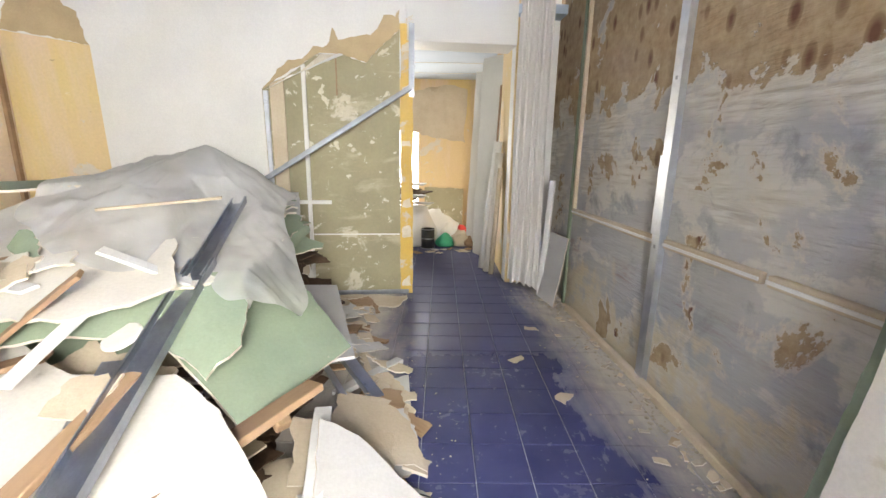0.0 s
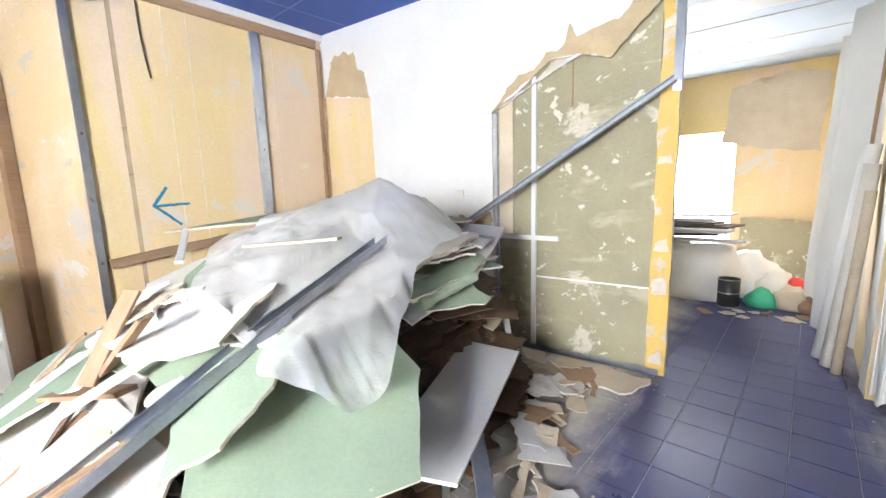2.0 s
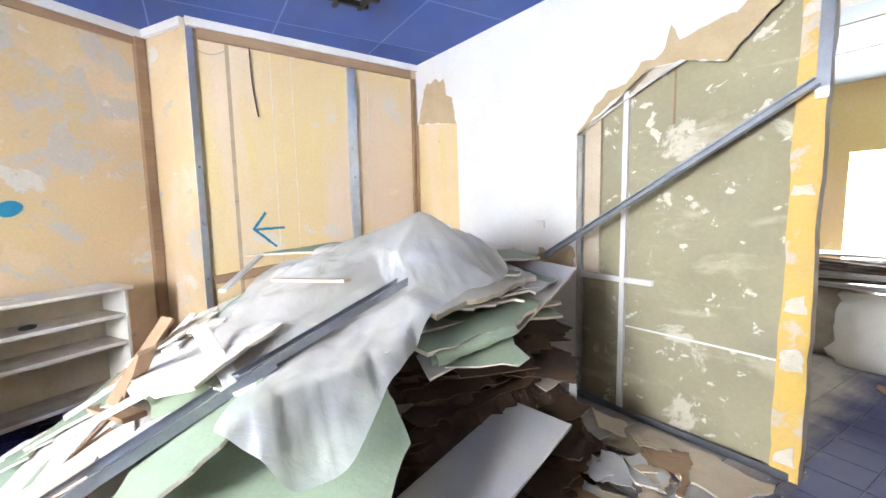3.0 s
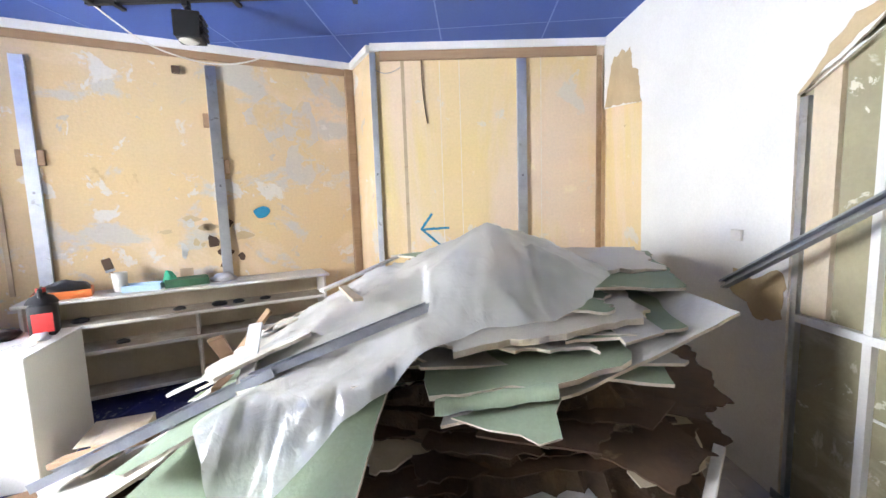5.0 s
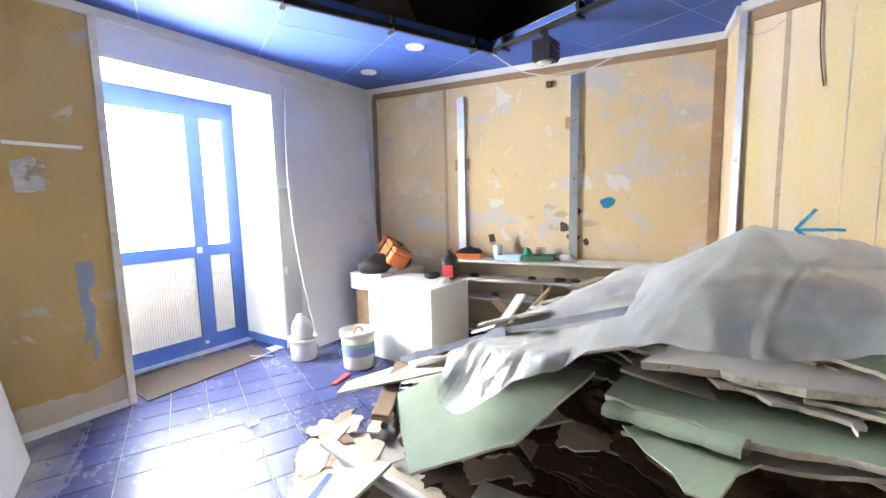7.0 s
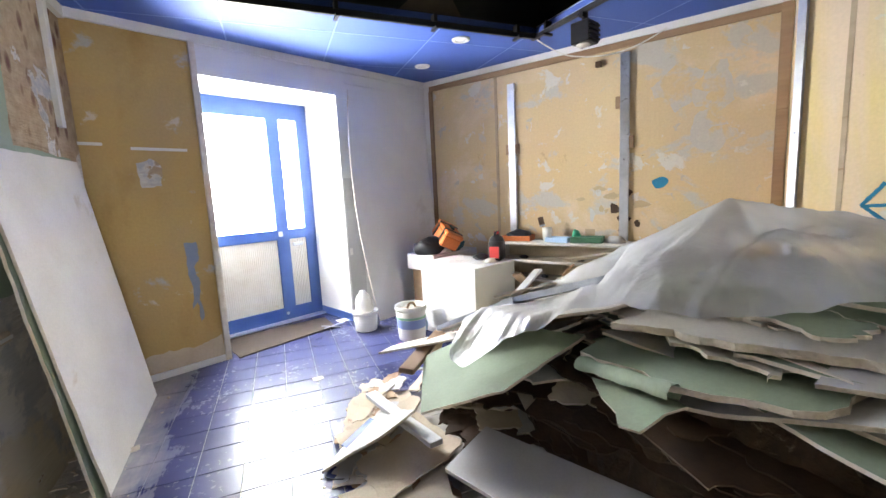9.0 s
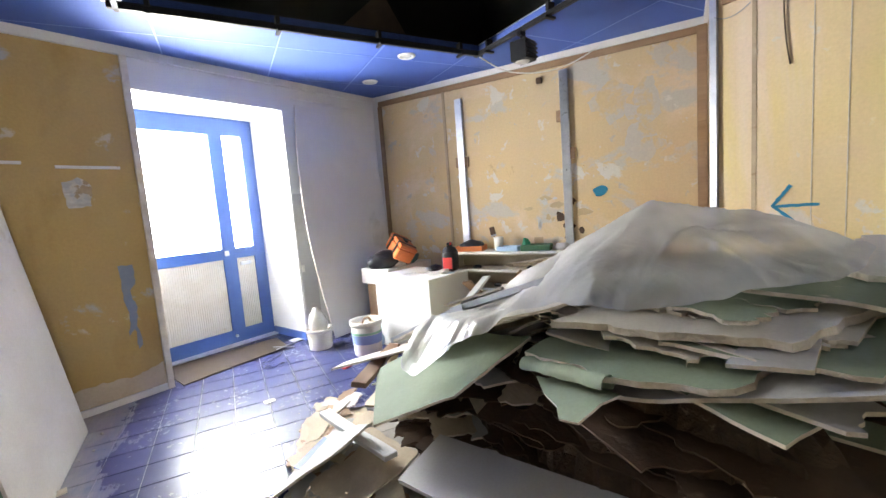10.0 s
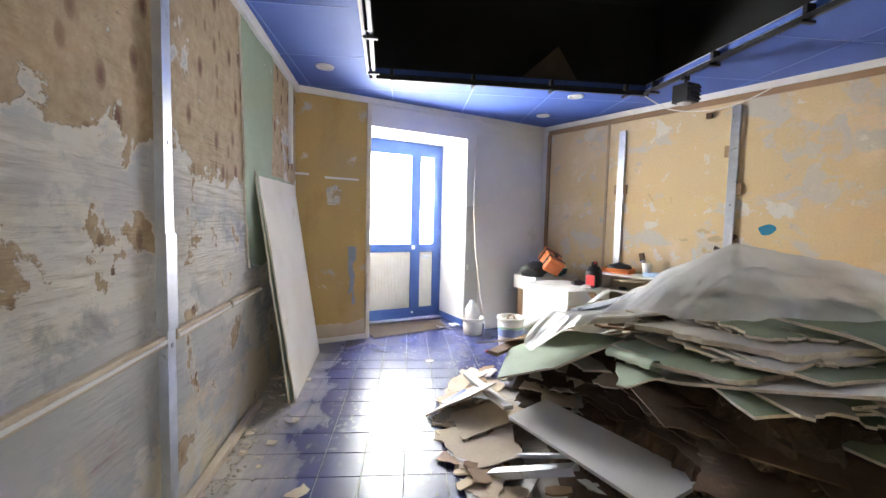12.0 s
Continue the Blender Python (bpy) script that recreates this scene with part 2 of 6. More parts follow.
def tile_material():
    """Glazed blue tile with scuffs and pale plaster dust that thickens by the old wall and round the heap."""
    m, n, l, p = material("glazed_blue_tile")
    geo, info = n.new("ShaderNodeNewGeometry"), n.new("ShaderNodeObjectInfo")
    pos = geo.outputs["Position"]
    sep = n.new("ShaderNodeSeparateXYZ")
    l.new(pos, sep.inputs[0])
    n1 = noise_node(n, l, pos, 2.4, 6, 0.6, 0.5)
    n2 = noise_node(n, l, pos, 22.0, 5, 0.6)
    along = n.new("ShaderNodeMapping")
    along.inputs["Scale"].default_value, along.inputs["Rotation"].default_value = (9.0, 1.6, 1.0), (0, 0, radians(8))
    l.new(pos, along.inputs["Vector"])
    smear = noise_node(n, l, along.outputs[0], 1.6, 7, 0.7, 0.3)
    base = blend(n, l, ramp(n, l, n1, 0.3, 0.7), (0.024, 0.030, 0.115), (0.034, 0.044, 0.150))
    base = blend(n, l, math_node(n, l, "MULTIPLY", info.outputs["Random"], 0.35), base, (0.022, 0.027, 0.110))
    # strip along the old wall, where rubble was swept aside
    x0 = math_node(n, l, "ADD", sep.outputs["X"], math_node(n, l, "MULTIPLY", sep.outputs["Y"], 0.055))
    east = ramp(n, l, x0, 0.55, 1.25)
    west = math_node(n, l, "MULTIPLY", ramp(n, l, x0, 0.12, -0.40), ramp(n, l, sep.outputs["Y"], 0.2, 0.9))
    north = ramp(n, l, sep.outputs["Y"], 2.9, 5.6)
    near = math_node(n, l, "MAXIMUM", math_node(n, l, "MAXIMUM", east, west), math_node(n, l, "MULTIPLY", north, 0.3))
    amount = math_node(n, l, "ADD", near, math_node(n, l, "ADD", math_node(n, l, "MULTIPLY", n1, 0.9), math_node(n, l, "MULTIPLY", smear, 0.55)))
    dust = math_node(n, l, "MAXIMUM", ramp(n, l, amount, 1.12, 1.72), math_node(n, l, "MULTIPLY", n1, 0.08))
    col = blend(n, l, dust, base, (0.46, 0.42, 0.365))
    l.new(col, p.inputs["Base Color"])
    # trodden dull in the passage and the back room
    worn = math_node(n, l, "MULTIPLY", ramp(n, l, sep.outputs["Y"], 2.6, 3.8), 0.55)
    l.new(ramp(n, l, math_node(n, l, "ADD", math_node(n, l, "ADD", dust, worn), math_node(n, l, "MULTIPLY", n2, 0.12)), -0.33, 1.3), p.inputs["Roughness"])
    p.inputs["Specular IOR Level"].default_value = 0.45
    b = n.new("ShaderNodeBump")
    b.inputs["Strength"].default_value, b.inputs["Distance"].default_value = 0.06, 0.01
    l.new(n2, b.inputs["Height"])
    l.new(b.outputs[0], p.inputs["Normal"])
    return m


M_TILE = tile_material()
M_GROUT = surface("pale_grout", (0.36, 0.36, 0.42), (0.30, 0.30, 0.36), 8, 0.9, 0, 0.2)


def film_material():
    """Thin milky polythene: a scattering body that lets part of the light through, under a clear gloss."""
    m, n, l, p = material("milky_polythene")
    tr, mix, tl, mix2 = n.new("ShaderNodeBsdfTransparent"), n.new("ShaderNodeMixShader"), n.new("ShaderNodeBsdfTranslucent"), n.new("ShaderNodeMixShader")
    tr.inputs[0].default_value = (0.97, 0.97, 0.95, 1)
    v = local_vec(n, l, ONE, False)
    p.inputs["Base Color"].default_value = (0.93, 0.925, 0.91, 1)
    tl.inputs[0].default_value = (0.93, 0.925, 0.91, 1)
    p.inputs["Specular IOR Level"].default_value = 0.0
    p.inputs["Roughness"].default_value = 0.6
    b = n.new("ShaderNodeBump")
    b.inputs["Strength"].default_value, b.inputs["Distance"].default_value = 0.6, 0.025
    wrinkle = math_node(n, l, "ABSOLUTE", math_node(n, l, "SUBTRACT", noise_node(n, l, v, 7, 3, 0.5, 1.2), 0.5))
    fine = math_node(n, l, "ABSOLUTE", math_node(n, l, "SUBTRACT", noise_node(n, l, v, 19, 3, 0.5, 0.8), 0.5))
    l.new(math_node(n, l, "ADD", wrinkle, math_node(n, l, "MULTIPLY", fine, 0.3)), b.inputs["Height"])
    l.new(b.outputs[0], p.inputs["Normal"])
    mix2.inputs[0].default_value = 0.5
    l.new(p.outputs[0], mix2.inputs[1])
    l.new(tl.outputs[0], mix2.inputs[2])
    l.new(ramp(n, l, noise_node(n, l, v, 1.8, 3), -0.15, 0.85), mix.inputs[0])
    l.new(tr.outputs[0], mix.inputs[1])
    l.new(mix2.outputs[0], mix.inputs[2])
    gl, mix3 = n.new("ShaderNodeBsdfGlossy"), n.new("ShaderNodeMixShader")
    gl.inputs["Roughness"].default_value = 0.14
    l.new(b.outputs[0], gl.inputs["Normal"])
    mix3.inputs[0].default_value = 0.13
    l.new(mix.outputs[0], mix3.inputs[1])
    l.new(gl.outputs[0], mix3.inputs[2])
    l.new(mix3.outputs[0], n["Material Output"].inputs[0])
    return m


M_FILM = film_material()


def glass_material():
    m, n, l, p = material("dusty_glass")
    p.inputs["Base Color"].default_value = (0.95, 0.97, 1, 1)
    p.inputs["Roughness"].default_value = 0.08
    p.inputs["Transmission Weight"].default_value = 1.0
    p.inputs["IOR"].default_value = 1.1
    return m


M_GLASS = glass_material()


def glow(name, colour, strength):
    m, n, l, p = material(name)
    e = n.new("ShaderNodeEmission")
    e.inputs[0].default_value, e.inputs[1].default_value = (*colour, 1), strength
    l.new(e.outputs[0], n["Material Output"].inputs[0])
    return m


M_SKYGLOW = glow("bright_outdoors", (0.93, 0.96, 1.0), 5.0)

# ---- mesh helpers ----
rng = random.Random(7)


def finish(name, bm, mats, parent=None, label="", m=None, smooth=False):
    me = bpy.data.meshes.new(name)
    bm.normal_update()
    bm.to_mesh(me)
    bm.free()
    for x in mats if isinstance(mats, (list, tuple)) else [mats]:
        me.materials.append(x)
    if smooth:
        me.polygons.foreach_set("use_smooth", [True] * len(me.polygons))
    ob = new(name, me)
    if m is not None:
        ob.matrix_world = m
    if parent is not None:
        ob.parent = parent
    if label:
        ob["label"] = label
    return ob


def part(name, bm, mats, parent, label="", smooth=False):
    return finish(name, bm, mats, parent, label, None, smooth)


def empty(name, m, label, category, group="", kind=""):
    e = new(name)
    e.matrix_world = m
    e.empty_display_size = 0.05
    return tagged(e, label, category, group, kind)


def box(bm, x0, x1, y0, y1, z0, z1, bevel=0.0, m=None, mat=0):
    r = bmesh.ops.create_cube(bm, size=1.0)
    vs = r["verts"]
    for v in vs:
        v.co = Vector(((x0 + x1) / 2 + v.co.x * (x1 - x0), (y0 + y1) / 2 + v.co.y * (y1 - y0), (z0 + z1) / 2 + v.co.z * (z1 - z0)))
    fs = {f for v in vs for f in v.link_faces}
    if bevel:
        es = list({e for v in vs for e in v.link_edges})
        out = bmesh.ops.bevel(bm, geom=es, offset=bevel, segments=1, affect="EDGES")
        vs = list({v for f in out["faces"] for v in f.verts} | {v for v in vs if v.is_valid})
        fs = {f for v in vs for f in v.link_faces}
    for f in fs:
        f.material_index = mat
    if m is not None:
        bmesh.ops.transform(bm, matrix=m, verts=vs)
    return vs


def boxes(*specs, bevel=0.0):
    bm = bmesh.new()
    for s in specs:
        box(bm, *s, bevel=bevel)
    return bm


def tube(bm, p, q, r, seg=10, r2=None):
    p, q = Vector(p), Vector(q)
    d = q - p
    out = bmesh.ops.create_cone(bm, cap_ends=True, segments=seg, radius1=r, radius2=r if r2 is None else r2, depth=d.length)
    bmesh.ops.transform(bm, matrix=Matrix.Translation((p + q) / 2) @ d.to_track_quat("Z", "Y").to_matrix().to_4x4(), verts=out["verts"])
    return out["verts"]


def lathe(profile, seg=24):
    """A turned body from (radius, height) pairs."""
    bm = bmesh.new()
    rings = []
    for r, z in profile:
        if r < 1e-4:
            rings.append([bm.verts.new((0, 0, z))])
        else:
            rings.append([bm.verts.new((r * math.cos(2 * math.pi * k / seg), r * math.sin(2 * math.pi * k / seg), z)) for k in range(seg)])
    for a, b in zip(rings, rings[1:]):
        for k in range(seg):
            j = (k + 1) % seg
            if len(a) == 1 and len(b) > 1:
                bm.faces.new((a[0], b[k], b[j]))
            elif len(b) == 1 and len(a) > 1:
                bm.faces.new((a[k], a[j], b[0]))
            elif len(a) > 1:
                bm.faces.new((a[k], a[j], b[j], b[k]))
    bmesh.ops.recalc_face_normals(bm, faces=bm.faces)
    return bm


def ragged(pts, step=0.05, amp=0.012, keep=(), r=rng):
    """An outline with torn edges; edges whose number is in keep stay straight."""
    out = []
    for i, a in enumerate(pts):
        b = pts[(i + 1) % len(pts)]
        a, b = Vector(a), Vector(b)
        out.append(a.copy())
        if i in keep:
            continue
        k = max(1, int((b - a).length / step))
        nrm = Vector((-(b - a).y, (b - a).x)).normalized()
        drift = 0.0
        for j in range(1, k):
            drift = 0.6 * drift + r.uniform(-amp, amp)
            out.append(a.lerp(b, j / k + r.uniform(-0.25, 0.25) / k) + nrm * drift)
    return out


def plate(pts, place, thick):
    """A prism on an outline: faces 0, edges 1, back 2. place maps (u, v, w) to a point."""
    bm = bmesh.new()
    top = [bm.verts.new(place(p[0], p[1], 0.0)) for p in pts]
    bot = [bm.verts.new(place(p[0], p[1], -thick)) for p in pts]
    bm.faces.new(top)
    f = bm.faces.new(bot[::-1])
    f.material_index = 2
    for i in range(len(pts)):
        j = (i + 1) % len(pts)
        f = bm.faces.new((top[i], bot[i], bot[j], top[j]))
        f.material_index = 1
    bmesh.ops.recalc_face_normals(bm, faces=bm.faces)
    bmesh.ops.triangulate(bm, faces=[f for f in bm.faces if len(f.verts) > 4])
    return bm


# ---- plan: corners of the room, metres ----
NW, NE, K1, K2 = (-3.69, 3.63), (-0.31, 3.98), (-3.50, 1.50), (-3.99, 1.19)
SW, SE, EN = (-1.93, -2.06), (1.41, -0.54), (1.18, 3.75)
HEIGHT = 2.95


def wall_frame(a, b):
    """x along the wall, y away from the room, z up."""
    return pose(a[0], a[1], 0, 0, 0, math.degrees(math.atan2(b[1] - a[1], b[0] - a[0])))


F_N, F_W1, F_W2, F_S, F_E = wall_frame(NW, NE), wall_frame(K1, NW), wall_frame(SW, K2), wall_frame(SE, SW), wall_frame(EN, SE)
F_J = wall_frame(K2, K1)


def on(frame_m, s, off, z, turn=0):
    """A pose on a wall: off is the distance from it into the room."""
    return frame_m @ pose(s, -off, z, 0, 0, turn)


def setting(name, bm, mats, m, label):
    return tagged(finish(name, bm, mats, None, "", m), label, "wall", kind="structure")


# floor slab under the tiles
tagged(finish("floor", boxes((-4.6, 2.0, -3.4, 8.3, -0.12, -0.006)), M_GROUT, None, "", Matrix()), "pale grout bed under blue floor tiles", "floor", kind="structure")

# north wall: white plasterboard with two torn openings over an older wall behind
N_LEN = 3.398
bm = boxes((-0.1, N_LEN - 0.12, 0.045, 0.085, 0, HEIGHT))
wn_back = setting("wall_north", bm, M_OLIVE, F_N, "old olive plastered wall behind torn plasterboard")
hole_top = [(2.06, 1.93), (2.42, 2.15), (2.55, 2.235), (2.75, 2.25), (2.98, 2.18), (3.10, 2.31), (3.28, 2.47)]
outline = [(0.03, 2.32), (0.70, 2.23), (0.72, 1.35), (0.76, 0.0), (2.08, 0.0)] + [(2.06, 1.93)] + ragged(hole_top, 0.04, 0.010)[1:] + [(3.28, 2.52), (3.34, 2.52), (3.34, HEIGHT), (0.0, HEIGHT), (0.0, 2.32)]
bm = plate(outline, lambda u, v, w: (u, -w, v), 0.014)
setting("plasterboard_north", bm, [M_WHITE, M_GYPSUM, M_GYPSUM], F_N, "white painted plasterboard lining torn open")
# torn brown paper above the tears
tear = hole_top[:1] + [(2.2, 2.10), (2.3, 2.18), (2.42, 2.19), (2.52, 2.30), (2.60, 2.29), (2.66, 2.34), (2.69, 2.46), (2.74, 2.36), (2.85, 2.39), (3.02, 2.41), (3.10, 2.50), (3.14, 2.58), (3.24, 2.57), (3.28, 2.63)] + [hole_top[-1]] + hole_top[1:-1][::-1]
setting("torn_paper", plate(ragged(tear, 0.03, 0.008), lambda u, v, w: (u, -w - 0.003, v), 0.002), M_PAPER, F_N, "torn brown paper edge on plasterboard")
tear = [(0.03, 2.32), (0.12, 2.52), (0.15, 2.66), (0.22, 2.72), (0.30, 2.70), (0.36, 2.73), (0.42, 2.68), (0.50, 2.70), (0.55, 2.52), (0.64, 2.48), (0.70, 2.23)]
setting("torn_paper", plate(ragged(tear, 0.03, 0.012), lambda u, v, w: (u, -w - 0.003, v), 0.002), M_PAPER, F_N, "torn brown paper above a yellow patch")
setting("yellow_backing", boxes((0.0, 0.78, 0.025, 0.045, 0.0, 2.40)), M_YELLOW, F_N, "yellow wall seen through torn plasterboard")
# studs and track inside the tear
setting("trim", boxes((2.05, 2.10, 0.015, 0.045, 0, 1.92)), M_STEEL, F_N, "steel edge stud of the torn lining")
setting("trim", boxes((2.12, 2.24, 0.02, 0.044, 0.95, 2.02)), M_CREAM, F_N, "pale board offcut inside the torn lining")
setting("trim", boxes((2.40, 2.435, 0.016, 0.045, 0.02, 2.15)), M_WHITE, F_N, "white batten on the olive wall")
setting("trim", boxes((2.10, 2.62, 0.012, 0.045, 0.905, 0.94)), M_WHITE, F_N, "white crosspiece on the olive wall")
setting("trim", boxes((2.05, 3.36, -0.012, 0.044, 0.0, 0.022), (2.05, 3.36, -0.012, -0.009, 0.0, 0.045)), M_DARKSTEEL, F_N, "steel floor track of the torn lining")
setting("trim", boxes((2.44, 3.27, 0.040, 0.044, 0.60, 0.612)), M_WHITE, F_N, "pale joint line on the olive wall")
setting("trim", boxes((2.70, 2.712, 0.040, 0.044, 1.9, 2.22)), M_WOOD, F_N, "rust-brown streak strip on the olive wall")
# wall end by the passage
M_WALLEND = surface("orange_yellow_paint", (0.70, 0.46, 0.11), (0.64, 0.44, 0.15), 4, 0.8, 0, 0.2, 50, [((0.62, 0.54, 0.42), 5, 0.58, 0.64, ONE)])
end_pts = ragged([(3.278, 0.0), (3.278, 2.52), (3.398, 2.60), (3.398, 0.0)], 0.08, 0.006, (3,))
setting("wall_end", plate(end_pts, lambda u, v, w: (u, -w + 0.0, v), 0.088), [M_WALLEND, M_GYPSUM, M_WALLEND], F_N, "yellow painted end of the partition wall")
rb = random.Random(3)
for k in range(7):
    z = rb.uniform(0.05, 2.3)
    bm = plate(ragged([(3.29, z), (3.30, z + 0.05), (3.37, z + rb.uniform(0.05, 0.12)), (3.385, z)], 0.02, 0.006), lambda u, v, w: (u, -w - 0.006, v), 0.005)
    setting("plaster_scab", bm, M_GYPSUM, F_N, "grey plaster scab on the wall end")
setting("trim", boxes((3.36, 3.41, -0.03, 0.02, 1.95, 2.48), (3.36, 3.41, -0.03, -0.026, 1.9, 2.52)), M_DARKSTEEL, F_N, "steel stud end at the wall head")
# head over the passage
setting("lintel", boxes((3.345, 4.36, 0.0, 0.34, 2.385, HEIGHT), (2.9, 3.345, 0.09, 0.34, 2.7, HEIGHT)), M_WHITE, F_N, "white boxed lintel over the passage")
setting("trim", boxes((3.20, 4.38, -0.02, 0.0, 2.86, 2.872)), M_DARKSTEEL, F_N, "thin curtain rail above the passage")
setting("wall_passage", boxes((4.45, 5.6, 0.36, 0.5, 0, HEIGHT)), M_WHITE, F_N, "white plastered wall beside the passage curtain")

# west walls
setting("wall_west_yellow", boxes((0.0, 2.25, 0.0, 0.15, 0, HEIGHT)), M_YELLOW, F_W1, "yellow stripped board wall with pale panels")
setting("wall_west_jog", boxes((-0.1, 0.58, 0.0, 0.15, 0, HEIGHT)), M_OCHRE, F_J, "short ochre return of the wall")
setting("wall_west_ochre", boxes((-0.1, 3.85, 0.0, 0.15, 0, HEIGHT)), M_OCHRE, F_W2, "ochre plaster wall with grey filler patches")
for fm, s0, s1 in ((F_W1, 0.0, 2.14), (F_W2, 0.0, 3.85), (F_J, 0.0, 0.56)):
    setting("cornice", boxes((s0, s1, -0.035, 0.0, 2.885, HEIGHT)), M_WHITE, fm, "white painted edge strip under the ceiling")
setting("trim", boxes((0.08, 2.06, -0.028, 0.0, 2.80, 2.882)), M_WOOD, F_W1, "bare wooden batten under the ceiling")
setting("trim", boxes((0.10, 3.80, -0.025, 0.0, 2.82, 2.882)), M_WOOD, F_W2, "bare wooden batten under the ceiling")
setting("trim", boxes((3.76, 3.84, -0.05, 0.0, 0.0, 2.88)), M_WOOD, F_W2, "dark wooden post in the wall corner")
setting("trim", boxes((0.09, 0.14, -0.03, 0.0, 0.0, 2.82)), M_WOOD, F_W2, "wooden batten at the wall corner")
setting("trim", boxes((2.07, 2.11, -0.03, 0.0, 0.0, 2.80)), M_WOOD, F_W1, "wooden batten at the wall corner")
setting("trim", boxes((-0.02, 0.09, -0.012, 0.0, 0, 2.885)), M_WHITE, F_W2, "white painted corner strip")
# seams of the yellow wall panels
for s, w in ((0.27, 0.03), (0.62, 0.006), (0.80, 0.006), (1.55, 0.006)):
    setting("panel_seam", boxes((s, s + w, -0.004, 0.0, 0, 2.80)), M_PALEWOOD if w > 0.01 else M_GYPSUM, F_W1, "vertical panel seam on the yellow wall")


def extruded(outline_pts, length):
    """A bar along x on a (y, z) outline."""
    bm = bmesh.new()
    a = [bm.verts.new((0, y, z)) for y, z in outline_pts]
    b = [bm.verts.new((length, y, z)) for y, z in outline_pts]
    k = len(a)
    for i in range(k):
        j = (i + 1) % k
        bm.faces.new((a[i], a[j], b[j], b[i]))
    caps = [bm.faces.new(a[::-1]), bm.faces.new(b)]
    bmesh.ops.recalc_face_normals(bm, faces=bm.faces)
    bmesh.ops.triangulate(bm, faces=caps)
    return bm


def channel(w, d, length, t=0.003, lips=0.009):
    """A lipped steel channel along x, open upwards."""
    h = w / 2
    return extruded([(-h + lips, d), (-h, d), (-h, 0), (h, 0), (h, d), (h - lips, d), (h - lips, d - t), (h - t, d - t), (h - t, t), (-h + t, t), (-h + t, d - t), (-h + lips, d - t)], length)


def stud(frame_m, s, z0, z1, w=0.075, d=0.035, label="upright galvanised steel stud fixed to the wall", mat=M_STEEL, off=0.0):
    e = empty("steel_stud", frame_m @ pose(s, -off, z0) , label, "stud", "wall studs")
    h = z1 - z0
    bm = channel(w, d, h)
    bmesh.ops.transform(bm, matrix=Matrix(((0, 1, 0, 0), (0, 0, 1, -d), (1, 0, 0, 0), (0, 0, 0, 1))), verts=bm.verts)
    part("profile", bm, mat, e)
    for z in (h * 0.3, h * 0.62):
        part("screw_plate", boxes((-0.008, 0.008, -d - 0.003, -d, z, z + 0.02)), M_DARKSTEEL, e)
    return e


stud(F_W1, 1.37, 0.0, 2.79, 0.085)
stud(F_W1, 0.02, 0.0, 2.87, 0.05)
stud(F_W2, 1.30, 0.0, 2.70, 0.085)
stud(F_W2, 2.56, 0.0, 2.77, 0.085)
for s, z in ((1.25, 1.95), (1.36, 1.95), (2.50, 2.3), (2.62, 1.9)):
    tagged(finish("wood_block", boxes((-0.03, 0.03, -0.03, 0, -0.06, 0.06), bevel=0.004), M_WOOD, None, "", F_W2 @ pose(s, 0, z)), "small dark wooden fixing block on the wall", "block", "wall blocks")
tagged(finish("cable_duct", boxes((-0.015, 0.015, -0.014, 0, 0.9, 2.84)), M_PALEWOOD, None, "", F_W2 @ pose(1.09, 0, 0)), "thin painted cable duct running up the wall", "duct")

# south wall with the entrance
W0, W1, WT = 0.87, 2.27, 2.62
setting("wall_south_ochre", boxes((-0.3, W0 - 0.02, 0.0, 0.77, 0, HEIGHT)), M_DARKOCHRE, F_S, "dull ochre plaster wall beside the entrance")
setting("wall_south", boxes((W1, 3.80, 0.0, 0.77, 0, HEIGHT), (W0 - 0.02, W1, 0.0, 0.77, WT, HEIGHT)), M_WHITE, F_S, "white painted wall round the entrance recess")
setting("reveal_left", boxes((W0 - 0.02, W0, -0.004, 0.77, 0, WT)), M_WHITE, F_S, "white side of the entrance recess")
setting("corner_bead", boxes((W0 - 0.045, W0 + 0.004, -0.03, -0.004, 0.0, HEIGHT - 0.05)), M_GYPSUM, F_S, "broken plaster edge by the entrance")
setting("baseboard", boxes((W1 - 0.012, W1, 0.0, 0.68, 0, 0.09)), M_BLUEPAINT, F_S, "blue painted skirting in the recess")
setting("cornice", boxes((-0.1, 3.67, -0.03, 0.0, 2.88, HEIGHT)), M_WHITE, F_S, "white edge strip under the ceiling")
setting("trim", boxes((-0.12, W0 - 0.05, -0.03, 0.0, 0.0, 0.055)), M_WHITE, F_S, "dusty white skirting board")
setting("plaster_base", plate(ragged([(0.05, 0.055), (0.05, 0.2), (0.3, 0.22), (0.6, 0.2), (0.82, 0.26), (0.82, 0.055)], 0.03, 0.012), lambda u, v, w: (u, -w - 0.006, v), 0.006), M_CREAM, F_S, "pale filler band at the wall base")
for s0, s1, z in ((-0.02, 0.14, 1.97), (0.32, 0.72, 1.945)):
    setting("trim", boxes((s0, s1, -0.02, 0, z, z + 0.022)), M_WHITE, F_S, "short white trunking left on the wall")
setting("plaster_scab", plate(ragged([(0.36, 1.64), (0.34, 1.84), (0.44, 1.88), (0.52, 1.80), (0.50, 1.65)], 0.03, 0.01), lambda u, v, w: (u, -w - 0.004, v), 0.004), M_OLD, F_S, "grey filler patch on the ochre wall")
